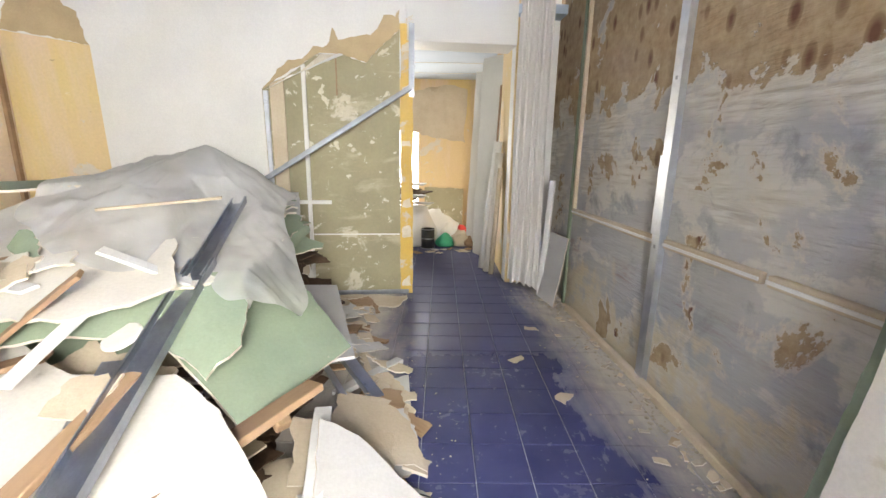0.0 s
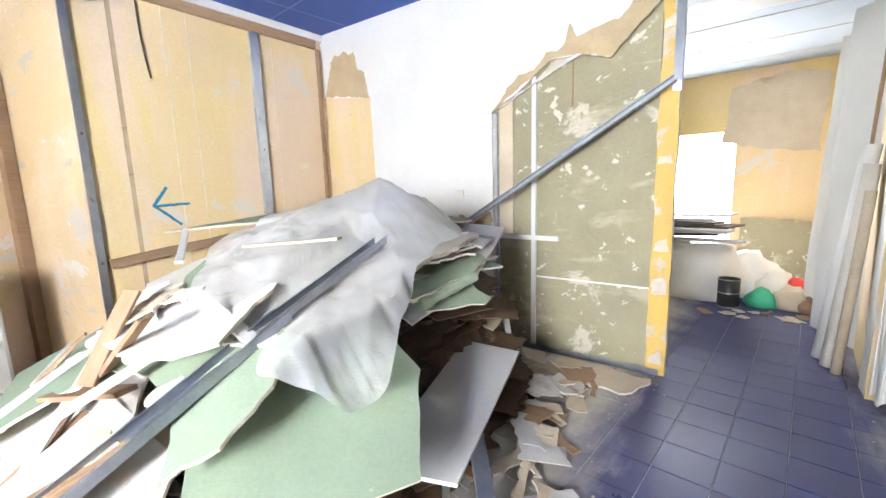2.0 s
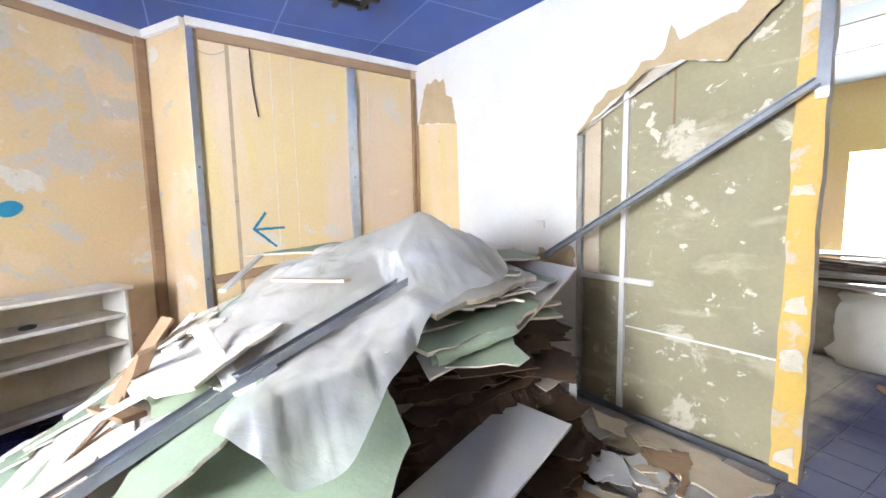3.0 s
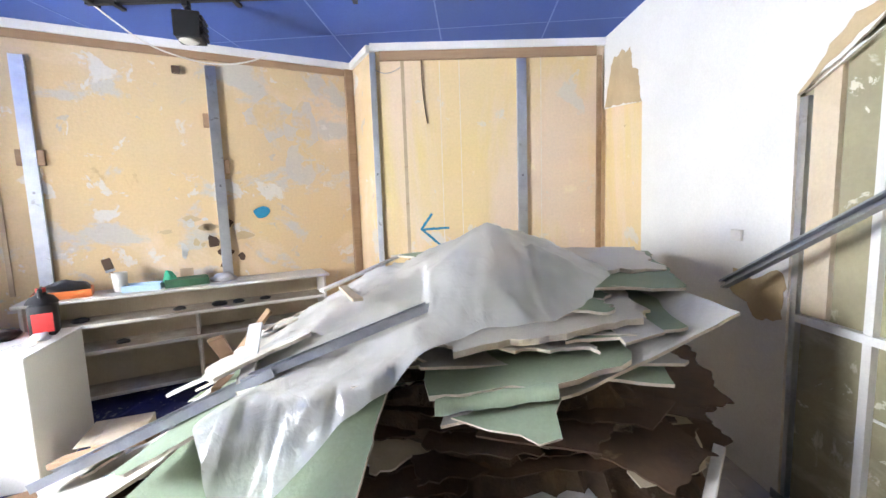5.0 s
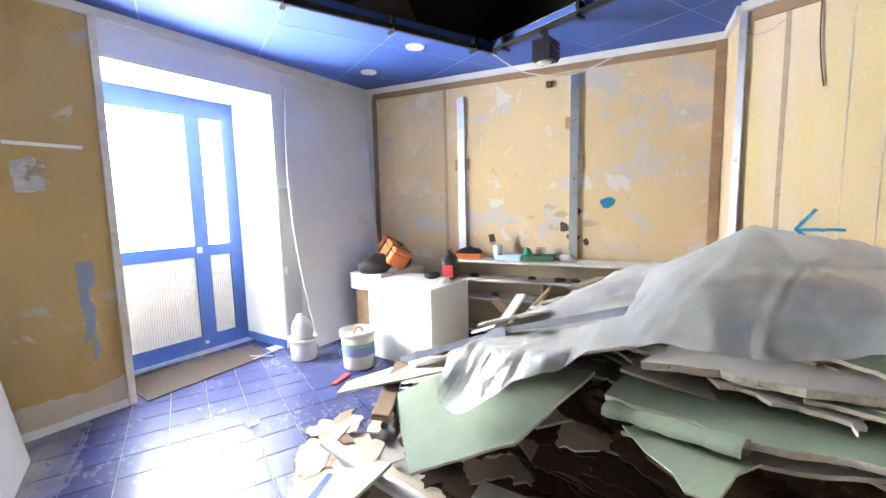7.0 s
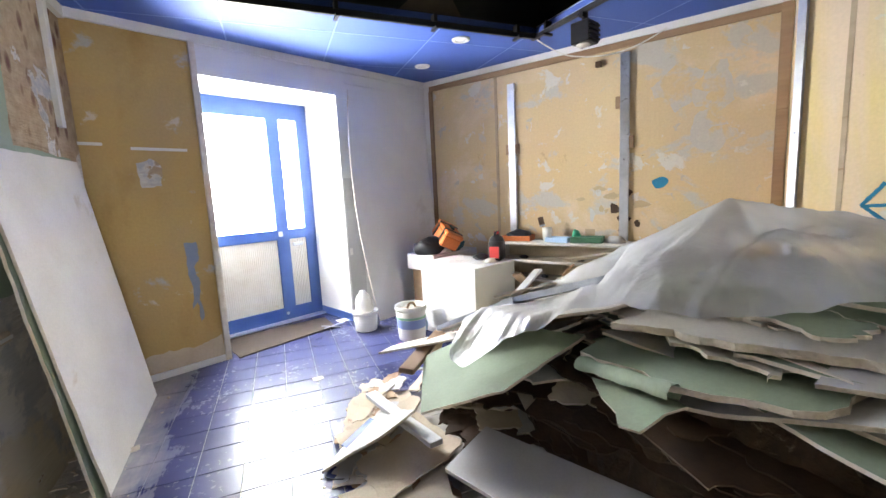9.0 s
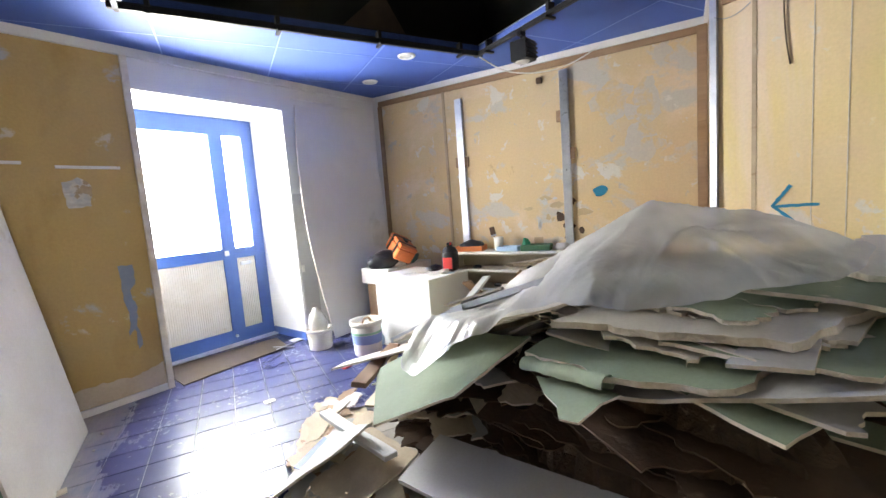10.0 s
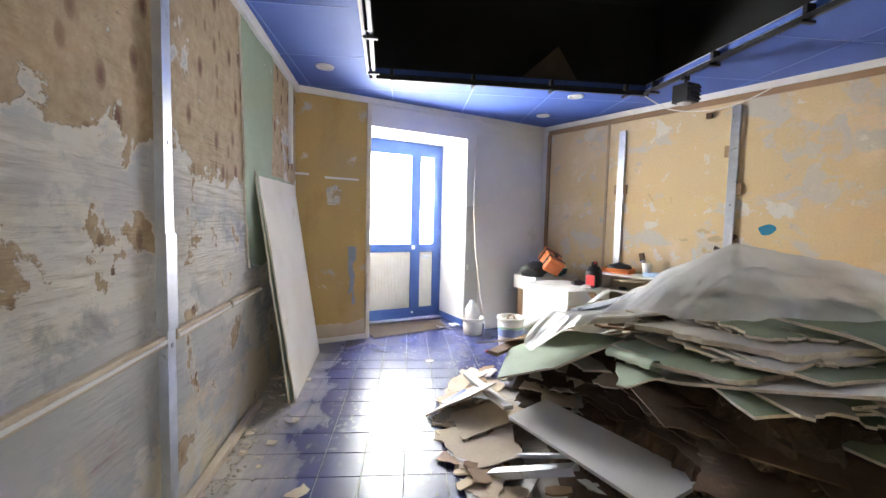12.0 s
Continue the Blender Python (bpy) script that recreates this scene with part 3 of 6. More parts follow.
drip = [(0.60, 1.15), (0.70, 1.15), (0.70, 0.98), (0.66, 0.93), (0.69, 0.8), (0.67, 0.62), (0.69, 0.45), (0.66, 0.42), (0.65, 0.60), (0.61, 0.55), (0.63, 0.72), (0.61, 0.9)]
setting("paint_drip", plate(ragged(drip, 0.03, 0.008), lambda u, v, w: (u, -w - 0.003, v), 0.003), M_SPRAYGREY, F_S, "faded blue paint run on the ochre wall")

# east wall
setting("wall_east", boxes((-0.85, 4.6, 0.0, 0.2, 0, HEIGHT)), M_OLD, F_E, "stripped grey wall with brown glue remains")
setting("cornice", boxes((0.0, 4.3, -0.04, 0.0, 2.87, HEIGHT)), M_WHITE, F_E, "white edge strip under the ceiling")
pts = ragged([(2.66, 1.1), (2.58, 1.5), (2.54, 2.1), (2.48, 2.86), (3.30, 2.86), (3.25, 1.6), (3.3, 1.1)], 0.05, 0.012)
setting("green_lining", plate(pts, lambda u, v, w: (u, -w - 0.016, v), 0.014), [M_GREEN, M_GYPSUM, M_GYPSUM], F_E, "remnant of green plasterboard lining")
setting("trim", boxes((3.95, 4.02, -0.03, 0, 2.05, 2.87)), M_WHITE, F_E, "white vertical strip in the corner")
# battens: rail with a rising leg
rail = empty("cable_trunking", F_E @ pose(0, 0, 0), "dusty cream timber rail along the stripped wall", "rail")
for s0, s1 in ((0.10, 1.42), (1.52, 2.20), (2.24, 2.85)):
    part("batten", boxes((s0, s1, -0.035, 0.0, 0.885, 0.935), bevel=0.004), M_CREAM, rail)
    part("batten_lip", boxes((s0, s1, -0.042, -0.035, 0.90, 0.915)), M_WHITE, rail)
part("leg", boxes((0.075, 0.105, -0.03, 0.0, 0.90, 2.86)), M_CREAM, rail)
part("leg", boxes((-0.03, 0.02, -0.02, 0.0, 0.0, 2.86)), M_GREEN, rail, "green edge strip")
e = stud(F_E, 1.45, 0.0, 2.90, 0.075, 0.04, "upright steel stud in two joined lengths on the stripped wall")
part("sleeve", boxes((-0.046, 0.046, -0.048, 0, 0.95, 1.40)), M_STEEL, e)
setting("floor_batten", boxes((0.2, 2.75, -0.07, -0.02, 0.0, 0.05), bevel=0.005), M_CREAM, F_E, "dusty timber batten along the wall base")

# ceiling with its dark opening
HOLE = [(-2.40, -0.12), (0.55, -0.02), (0.40, 2.75), (-2.60, 2.65)]


def inside_hole(x, y):
    return all((HOLE[(i + 1) % 4][0] - HOLE[i][0]) * (y - HOLE[i][1]) - (HOLE[(i + 1) % 4][1] - HOLE[i][1]) * (x - HOLE[i][0]) > 0 for i in range(4))


outer = [(-4.7, -3.3), (2.1, -3.3), (2.1, 4.3), (-4.7, 4.3)]
bm = bmesh.new()
for i in range(4):
    j = (i + 1) % 4
    q = [outer[i], outer[j], HOLE[j], HOLE[i]]
    lo, hi = [bm.verts.new((*p, HEIGHT)) for p in q], [bm.verts.new((*p, HEIGHT + 0.05)) for p in q]
    bm.faces.new(lo[::-1])
    bm.faces.new(hi)
    for a in range(4):
        b = (a + 1) % 4
        bm.faces.new((lo[a], lo[b], hi[b], hi[a]))
bmesh.ops.recalc_face_normals(bm, faces=bm.faces)
tagged(finish("ceiling", bm, M_CEIL, None, "", Matrix()), "deep blue panelled ceiling with a large opening", "ceiling", kind="structure")
# joints between ceiling panels
bm = bmesh.new()
turn = pose(0, 0, 0, 0, 0, 4)
M_JOINT = surface("blue_joint_strip", (0.14, 0.23, 0.58), (0.12, 0.20, 0.54), 3, 0.5, 0, 0)
for k in range(-5, 4):
    x = 0.35 + k * 0.9
    for y0, y1 in ((-3.0, -0.12), (2.80, 3.9)) if -2.5 < x < 0.5 else ((-3.0, 3.9),):
        box(bm, x - 0.006, x + 0.006, y0, y1, HEIGHT - 0.002, HEIGHT + 0.002)
for k in range(-3, 5):
    y = 0.35 + k * 0.9
    for x0, x1 in ((-4.2, -2.62), (0.57, 1.6)) if -0.1 < y < 2.7 else ((-4.2, 1.6),):
        box(bm, x0, x1, y - 0.006, y + 0.006, HEIGHT - 0.002, HEIGHT + 0.002)
tagged(finish("ceiling_joints", bm, M_JOINT, None, "", Matrix()), "thin seams between blue ceiling panels", "seam", kind="structure")
# loft above: the void's darkness is put into a near-black colour
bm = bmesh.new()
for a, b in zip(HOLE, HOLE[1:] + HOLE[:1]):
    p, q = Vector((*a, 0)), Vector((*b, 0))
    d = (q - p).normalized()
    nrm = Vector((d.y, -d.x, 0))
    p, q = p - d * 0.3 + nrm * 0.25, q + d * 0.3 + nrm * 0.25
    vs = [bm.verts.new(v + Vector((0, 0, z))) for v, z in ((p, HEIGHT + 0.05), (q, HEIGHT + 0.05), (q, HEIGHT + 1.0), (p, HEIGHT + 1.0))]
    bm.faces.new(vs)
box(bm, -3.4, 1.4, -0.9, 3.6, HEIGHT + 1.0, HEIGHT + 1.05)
tagged(finish("loft", bm, M_BLACK, None, "", Matrix()), "dark void above the ceiling opening, coloured near-black", "ceiling", kind="structure")
# rim, rails and hanging flap
for i, (a, b) in enumerate(zip(HOLE, HOLE[1:] + HOLE[:1])):
    p, q = Vector(a), Vector(b)
    L = (q - p).length
    m = pose(a[0], a[1], HEIGHT, 0, 0, math.degrees(math.atan2(q.y - p.y, q.x - p.x)))
    tr = empty("lighting_track", m, "black metal lighting track hung under the ceiling opening", "track", "ceiling tracks")
    part("rail", boxes((0.0, L, 0.03, 0.065, -0.075, -0.035), bevel=0.003), M_BLACKMETAL, tr)
    for k in range(4):
        x = L * (0.08 + 0.28 * k)
        part("bracket", boxes((x, x + 0.03, 0.0, 0.07, -0.035, 0.03), (x, x + 0.03, -0.01, 0.10, -0.095, -0.075)), M_BLACKMETAL, tr)
    tagged(finish("ceiling_rim", boxes((0, L, -0.025, 0.0, -0.02, 0.06)), M_STEEL if i == 3 else (M_WHITE if i == 1 else M_BLACKMETAL), None, "", m), "edge trim of the ceiling opening", "trim", kind="structure")
bm = plate([(0, 0), (0.75, 0.0), (0.35, 0.38)], lambda u, v, w: (u, w, v), 0.01)
tagged(finish("loose_panel", bm, M_BROWN, None, "", pose(-1.75, -0.30, HEIGHT + 0.06, -25, 0, 4)), "loose brown panel lying at the edge of the loft", "panel")


def downlight(x, y):
    e = empty("downlight", pose(x, y, HEIGHT), "round white recessed ceiling spotlight, off", "downlight", "ceiling downlights")
    part("ring", lathe([(0.055, -0.002), (0.062, -0.012), (0.085, -0.010), (0.09, 0.0), (0.09, 0.01)]), M_LAMPWHITE, e, "white metal ring", True)
    part("bulb", lathe([(0.0, -0.006), (0.03, -0.007), (0.052, -0.002), (0.056, 0.01)]), M_PLASTICWHITE, e, "cream bulb face", True)


for x, y in ((-1.75, -0.44), (-1.66, -1.33), (0.97, 0.08)):
    downlight(x, y)

# daylight at the entrance
tagged(finish("backdrop", boxes((-3.2, 5.0, 2.6, 2.65, -0.5, 4.2)), M_SKYGLOW, None, "", F_S), "glaring daylight outside the entrance", "sky", kind="structure")
area_lamp("entrance_daylight", F_S @ pose(1.57, 0.84, 1.45, 90, 0, 180) @ pose(0, 0, 0, 0, 0, 0), 1.25, 2.3, DOOR_WATTS, (0.93, 0.96, 1.0))

# ---- entrance door ----
door = empty("entrance_door", F_S @ pose(0, 0.70, 0), "blue painted glazed entrance door with ribbed lower panels, closed", "door")
part("frame", boxes((W0, W0 + 0.07, 0, 0.07, 0, WT), (W1 - 0.07, W1, 0, 0.07, 0, WT), (W0 + 0.07, W1 - 0.07, 0, 0.07, WT - 0.10, WT)), M_BLUEPAINT, door)


def leaf(s0, s1, handle):
    st = 0.075
    f = part("leaf", boxes((s0, s0 + st, -0.012, 0.04, 0.02, WT - 0.10), (s1 - st, s1, -0.012, 0.04, 0.02, WT - 0.10), (s0 + st, s1 - st, -0.012, 0.04, 0.02, 0.17),
                           (s0 + st, s1 - st, -0.012, 0.04, 1.01, 1.13), (s0 + st, s1 - st, -0.012, 0.04, WT - 0.19, WT - 0.10)), M_BLUEPAINT, door)
    pane = part("pane", boxes((s0 + st, s1 - st, 0.012, 0.018, 1.13, WT - 0.19)), M_GLASS, f, "dusty glass pane")
    pane.visible_shadow = False
    bm = bmesh.new()
    k = int((s1 - s0 - 2 * st) / 0.022)
    w = (s1 - s0 - 2 * st) / k
    for i in range(k):
        x = s0 + st + i * w
        box(bm, x, x + w * 0.72, 0.0, 0.02, 0.17, 1.01)
        box(bm, x + w * 0.72, x + w, 0.008, 0.02, 0.17, 1.01)
    part("ribbed_panel", bm, M_PLASTICWHITE, f, "white ribbed lower panel")
    if handle:
        part("lock", boxes((s1 - 0.06, s1 - 0.01, -0.03, -0.012, 1.05, 1.11), bevel=0.004), M_STEEL, f, "square steel lock case")
        part("bolt_knob", lathe([(0, 0), (0.018, 0), (0.018, 0.02), (0, 0.02)], 12), M_STEEL, f).matrix_basis = pose(s1 - 0.04, -0.012, 0.10, 90)
    else:
        part("letter_flap", boxes((s0 + 0.11, s0 + 0.24, -0.022, -0.004, 0.92, 0.96), bevel=0.003), M_STEEL, f, "steel letter flap")
    return f


leaf(W0 + 0.07, 1.83, True)
leaf(1.83, W1 - 0.07, False)
tagged(finish("threshold", boxes((W0, W1, 0.60, 0.78, -0.004, 0.015)), M_STEEL, None, "", F_S), "worn metal threshold", "threshold", kind="structure")
tagged(finish("doormat", plate(ragged([(0.92, 0.10), (2.02, 0.02), (2.12, -0.42), (0.95, -0.58)], 0.06, 0.004), lambda u, v, w: (u, -v, w + 0.014), 0.010), M_BROWN, None, "", F_S), "flat brown coir doormat before the entrance", "mat")

# ---- back room ----
BY = 7.85
setting("wall_back_room", boxes((-3.5, -1.25, BY, BY + 0.2, 0, 3.0), (-1.25, -0.46, BY, BY + 0.2, 1.95, 3.0), (-0.46, 1.6, BY, BY + 0.2, 0, 3.0)), M_YELLOW, Matrix(), "pale yellow wall of the back room")
setting("wall_back_east", boxes((0.70, 0.9, 4.40, BY, 0, 3.0)), M_YELLOW, Matrix(), "yellow side wall of the back room")
setting("wall_back_west", boxes((-3.6, -3.4, 4.0, BY + 0.2, 0, 3.0)), M_WHITE, Matrix(), "white side wall of the back room")
setting("ceiling_back", boxes((-3.6, 1.6, 4.28, BY + 0.2, 2.72, 2.8)), M_PALEBLUE, Matrix(), "pale blue boarded ceiling of the back room")
for k in range(4):
    setting("ceiling_seam", boxes((-3.4, 0.70, 4.9 + 0.8 * k, 4.91 + 0.8 * k, 2.715, 2.722)), M_GYPSUM, Matrix(), "seam in the pale blue ceiling")
tagged(finish("backdrop", boxes((-3.0, 1.0, BY + 1.6, BY + 1.65, -0.3, 3.5)), M_SKYGLOW, None, "", Matrix()), "glaring daylight beyond the back room", "sky", kind="structure")
area_lamp("back_daylight", pose(-0.86, BY + 0.12, 1.05, -90, 0, 0), 0.75, 1.8, BACK_WATTS, (0.95, 0.97, 1.0))
setting("plastic_film", plate(ragged([(-0.62, 1.80), (-0.55, 2.50), (0.1, 2.62), (0.42, 2.55), (0.40, 1.62), (-0.2, 1.70)], 0.08, 0.02), lambda u, v, w: (u, BY - 0.02 + w, v), 0.003), M_CREAM, Matrix(), "cream paper sheet on the back wall")

# ---- heap of torn-out boards ----
from mathutils.bvhtree import BVHTree
from mathutils.geometry import delaunay_2d_cdt

heap_tris = []  # surfaces on which the film rests


def basis(corners):
    """Centre and axes of the plane that fits the corners best."""
    c = np.array(corners, float)
    mid = c.mean(0)
    nrm = np.linalg.svd(c - mid)[2][2]
    if nrm[2] < 0:
        nrm = -nrm
    u = c[1] - c[0]
    u -= nrm * u.dot(nrm)
    u /= np.linalg.norm(u)
    v = np.cross(nrm, u)
    return mid, u, v, nrm


def sheet(name, corners, mats, label, category, thick=0.0125, rag=0.012, step=0.05, keep=(), warp=0.012, group="", rest=True, r=rng):
    """A board on corner points, with broken edges and a slight warp."""
    mid, u, v, nrm = basis(corners)
    flat = [((np.array(c) - mid).dot(u), (np.array(c) - mid).dot(v)) for c in corners]
    area = sum(a[0] * b[1] - b[0] * a[1] for a, b in zip(flat, flat[1:] + flat[:1]))
    if area < 0:
        n_ = len(flat)
        flat = flat[::-1]
        keep = tuple((n_ - 2 - k) % n_ for k in keep)
    pts = ragged(flat, step, rag, keep, r) if rag else flat
    bm = plate(pts, lambda a, b, w: (a, b, w), thick)
    if warp:
        for _ in range(2):
            bmesh.ops.subdivide_edges(bm, edges=[e for e in bm.edges if e.calc_length() > 0.16], cuts=1)
            bmesh.ops.triangulate(bm, faces=[f for f in bm.faces if len(f.verts) > 3])
        o = Vector((r.uniform(-9, 9), r.uniform(-9, 9), 0))
        for x in bm.verts:
            x.co.z += warp * (noise.noise(Vector((x.co.x * 1.6, x.co.y * 1.6, 0)) + o) + 0.35 * noise.noise(Vector((x.co.x * 6, x.co.y * 6, 3)) + o))
    m = Matrix(((u[0], v[0], nrm[0], mid[0]), (u[1], v[1], nrm[1], mid[1]), (u[2], v[2], nrm[2], mid[2]), (0, 0, 0, 1)))
    if rest:
        for f in bm.faces:
            w = [m @ x.co for x in f.verts]
            for k in range(1, len(w) - 1):
                heap_tris.append((w[0], w[k], w[k + 1]))
    return tagged(finish(name, bm, mats, None, "", m), label, category, group)


GREEN = [M_GREEN, M_GYPSUM, M_BOARDWHITE]
WHITE = [M_BOARDWHITE, M_GYPSUM, M_CREAM]
GREY = [M_GREYBOARD, M_GYPSUM, M_GREYBOARD]
CREAM = [M_CREAM, M_GYPSUM, M_CREAM]
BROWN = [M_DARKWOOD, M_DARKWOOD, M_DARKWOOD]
WOODS = [M_WOOD, M_WOOD, M_WOOD]


def interp(table, x):
    return float(np.interp(x, [a for a, _ in table], [b for _, b in table]))


CREST = [(-0.1, 0.0), (0.4, 0.10), (0.9, 0.34), (1.3, 0.56), (1.7, 0.80), (2.1, 1.00), (2.45, 1.16), (2.9, 1.0), (3.1, 0.85), (3.35, 0.25), (3.5, 0.0)]


def heap_height(x, y):
    """Rough top of the heap."""
    h = interp(CREST, y)
    if x > -1.0:
        h *= max(0.0, 1 - (x + 1.0) / (0.75 if y < 1.3 else 0.62))
    if x < -1.9:
        h *= max(0.0, 1 - (-1.9 - x) / 1.1)
    return h


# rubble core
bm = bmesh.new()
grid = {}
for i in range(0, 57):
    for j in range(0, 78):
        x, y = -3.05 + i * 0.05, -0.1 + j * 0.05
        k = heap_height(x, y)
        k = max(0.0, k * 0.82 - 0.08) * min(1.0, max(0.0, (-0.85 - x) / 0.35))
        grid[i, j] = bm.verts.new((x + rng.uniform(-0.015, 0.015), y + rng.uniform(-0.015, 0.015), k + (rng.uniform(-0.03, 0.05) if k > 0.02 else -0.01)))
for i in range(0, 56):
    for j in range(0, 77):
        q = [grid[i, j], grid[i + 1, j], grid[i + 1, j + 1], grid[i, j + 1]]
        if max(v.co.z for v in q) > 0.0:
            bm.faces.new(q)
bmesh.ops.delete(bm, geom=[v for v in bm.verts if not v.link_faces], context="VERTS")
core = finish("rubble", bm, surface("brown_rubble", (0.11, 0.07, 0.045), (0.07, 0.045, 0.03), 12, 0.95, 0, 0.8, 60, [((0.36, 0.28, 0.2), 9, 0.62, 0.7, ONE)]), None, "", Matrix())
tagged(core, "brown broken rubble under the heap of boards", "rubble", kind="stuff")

rp = random.Random(21)


PANEL = [(-0.80, 2.88, 0.43), (-1.10, 2.76, 0.46), (-0.76, 1.78, 0.37), (-0.48, 1.94, 0.34)]
pm, pu, pv, pn = basis(PANEL)


def over_panel(x, y, z):
    """True for a place on or above the smooth panel that lies on top."""
    t = (y - 1.78) / 1.1
    if not -0.03 < t < 1.03:
        return False
    lo, hi = -0.78 - 0.34 * t, -0.44 - 0.34 * t
    return lo < x < hi and z > pm[2] - (pn[0] * (x - pm[0]) + pn[1] * (y - pm[1])) / pn[2] - 0.02 and z < 0.62


def rand_sheet(cx, cy, cz, lx, ly, turn, a, b, mats, label, category, name, thick=0.0125, rag=0.014, group=""):
    c, s = math.cos(turn), math.sin(turn)
    n = rp.choice((4, 4, 4, 5))
    pts = []
    for k in range(n):
        t = 2 * math.pi * (k + 0.5 + rp.uniform(-0.18, 0.18)) / n
        q = max(abs(math.cos(t)), abs(math.sin(t)))
        px, py = lx / 2 * math.cos(t) / q * rp.uniform(0.8, 1.05), ly / 2 * math.sin(t) / q * rp.uniform(0.8, 1.05)
        x, y = px * c - py * s, px * s + py * c
        pts.append((cx + x, cy + y, max(0.015, cz + a * x + b * y)))
    mid = tuple(sum(p[k] for p in pts) / n for k in range(3))
    for p in pts:
        if any(over_panel(*[mid[k] + (p[k] - mid[k]) * f for k in range(3)]) for f in (0.0, 0.3, 0.6, 0.8, 1.0)):
            return None
    return sheet(name, pts, mats, label, category, thick, rag, 0.024, (rp.randrange(n),), 0.014, group, r=rp)


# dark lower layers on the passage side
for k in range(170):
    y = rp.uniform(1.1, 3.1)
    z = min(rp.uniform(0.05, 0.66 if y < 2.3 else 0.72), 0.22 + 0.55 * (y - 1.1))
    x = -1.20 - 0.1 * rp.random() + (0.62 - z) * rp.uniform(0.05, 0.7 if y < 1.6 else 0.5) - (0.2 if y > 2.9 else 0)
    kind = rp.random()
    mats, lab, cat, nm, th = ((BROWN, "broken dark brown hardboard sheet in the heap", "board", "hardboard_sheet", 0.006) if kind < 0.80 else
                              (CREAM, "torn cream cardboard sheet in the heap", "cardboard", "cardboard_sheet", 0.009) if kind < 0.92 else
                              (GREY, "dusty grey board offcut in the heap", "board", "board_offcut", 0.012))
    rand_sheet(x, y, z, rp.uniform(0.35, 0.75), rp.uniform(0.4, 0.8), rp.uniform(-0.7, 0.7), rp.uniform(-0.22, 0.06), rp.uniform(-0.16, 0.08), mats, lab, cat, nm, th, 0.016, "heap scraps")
# stacked plasterboards, broken edges to the passage
STACK = {0: (GREEN, "broken green plasterboard sheet in the stack"), 1: (WHITE, "broken white plasterboard sheet in the stack"), 2: (GREY, "broken grey-faced plasterboard in the stack")}
for k in range(46):
    z = 0.66 + 0.0098 * k
    y = 2.34 + rp.uniform(-0.20, 0.16) + 0.006 * k
    x = -1.62 - 0.003 * k + rp.uniform(-0.15, 0.10) - (0.14 if z < 0.84 else 0.0)
    mats, lab = STACK[(0, 0, 1, 1, 2)[rp.randrange(5)]]
    rand_sheet(x, y, z, rp.uniform(0.85, 1.15), rp.uniform(0.8, 1.35), rp.uniform(-0.16, 0.16), rp.uniform(-0.045, 0.02), rp.uniform(-0.02, 0.045), mats, lab, "plasterboard", "plasterboard_sheet", 0.0115, rp.uniform(0.016, 0.034), "stacked plasterboards")
# sheets on the slope towards the entrance
for k in range(20):
    y = rp.uniform(0.35, 1.75)
    x = rp.uniform(-2.2, -1.25)
    z = heap_height(x, y) * 0.92 - 0.03 + 0.004 * k
    mats = (GREEN, WHITE, WHITE, CREAM)[rp.randrange(4)]
    lab = {id(GREEN): "broken green plasterboard sliding off the heap", id(WHITE): "broken white plasterboard sliding off the heap", id(CREAM): "torn cream board sliding off the heap"}[id(mats)]
    rand_sheet(x, y, z, rp.uniform(0.5, 0.9), rp.uniform(0.5, 1.0), rp.uniform(-0.5, 0.5), rp.uniform(-0.12, 0.06), rp.uniform(0.42, 0.60), mats, lab, "plasterboard", "plasterboard_sheet", 0.0125, 0.016, "sloping plasterboards")
# west and north flank
for k in range(14):
    y = rp.uniform(1.5, 2.55)
    x = rp.uniform(-2.6, -1.9)
    z = min(1.02, heap_height(x, y) * 0.98 + 0.03)
    mats = (GREEN, WHITE, GREY)[rp.randrange(3)]
    rand_sheet(x, y, z, rp.uniform(0.6, 1.0), rp.uniform(0.5, 1.0), rp.uniform(-0.5, 0.5), rp.uniform(0.1, 0.35), rp.uniform(0.0, 0.25), mats, "broken plasterboard on the back of the heap", "plasterboard", "plasterboard_sheet", 0.0125, 0.016, "flank plasterboards")

# the large pieces that show singly
sheet("plasterboard_sheet", [(-0.455, 1.74, 0.485), (-0.72, 2.02, 0.665), (-1.12, 2.05, 0.84), (-1.05, 1.35, 0.70), (-0.68, 1.12, 0.50)], GREEN, "large green plasterboard sloping off the heap", "plasterboard", rag=0.006, keep=(4,))
sheet("plasterboard_sheet", [(-1.52, 1.20, 0.64), (-0.95, 1.25, 0.61), (-0.74, 1.12, 0.575), (-0.46, 0.84, 0.47), (-0.62, 0.55, 0.36), (-1.15, 0.55, 0.42)], WHITE, "large white plasterboard lying on the slope", "plasterboard", rag=0.004)
sheet("plasterboard_sheet", [(-2.35, 1.42, 0.70), (-1.62, 1.36, 0.70), (-1.15, 1.16, 0.59), (-1.02, 0.80, 0.42), (-1.20, 0.62, 0.35), (-2.1, 0.85, 0.45)], WHITE, "wide white plasterboard at the foot of the slope", "plasterboard", rag=0.006)
sheet("plasterboard_sheet", [(-1.62, 1.22, 0.73), (-1.10, 1.30, 0.76), (-0.80, 1.16, 0.66), (-0.74, 1.30, 0.70), (-0.86, 1.62, 0.86), (-1.45, 1.62, 0.93)], GREEN, "green plasterboard with a torn white edge", "plasterboard", rag=0.016)
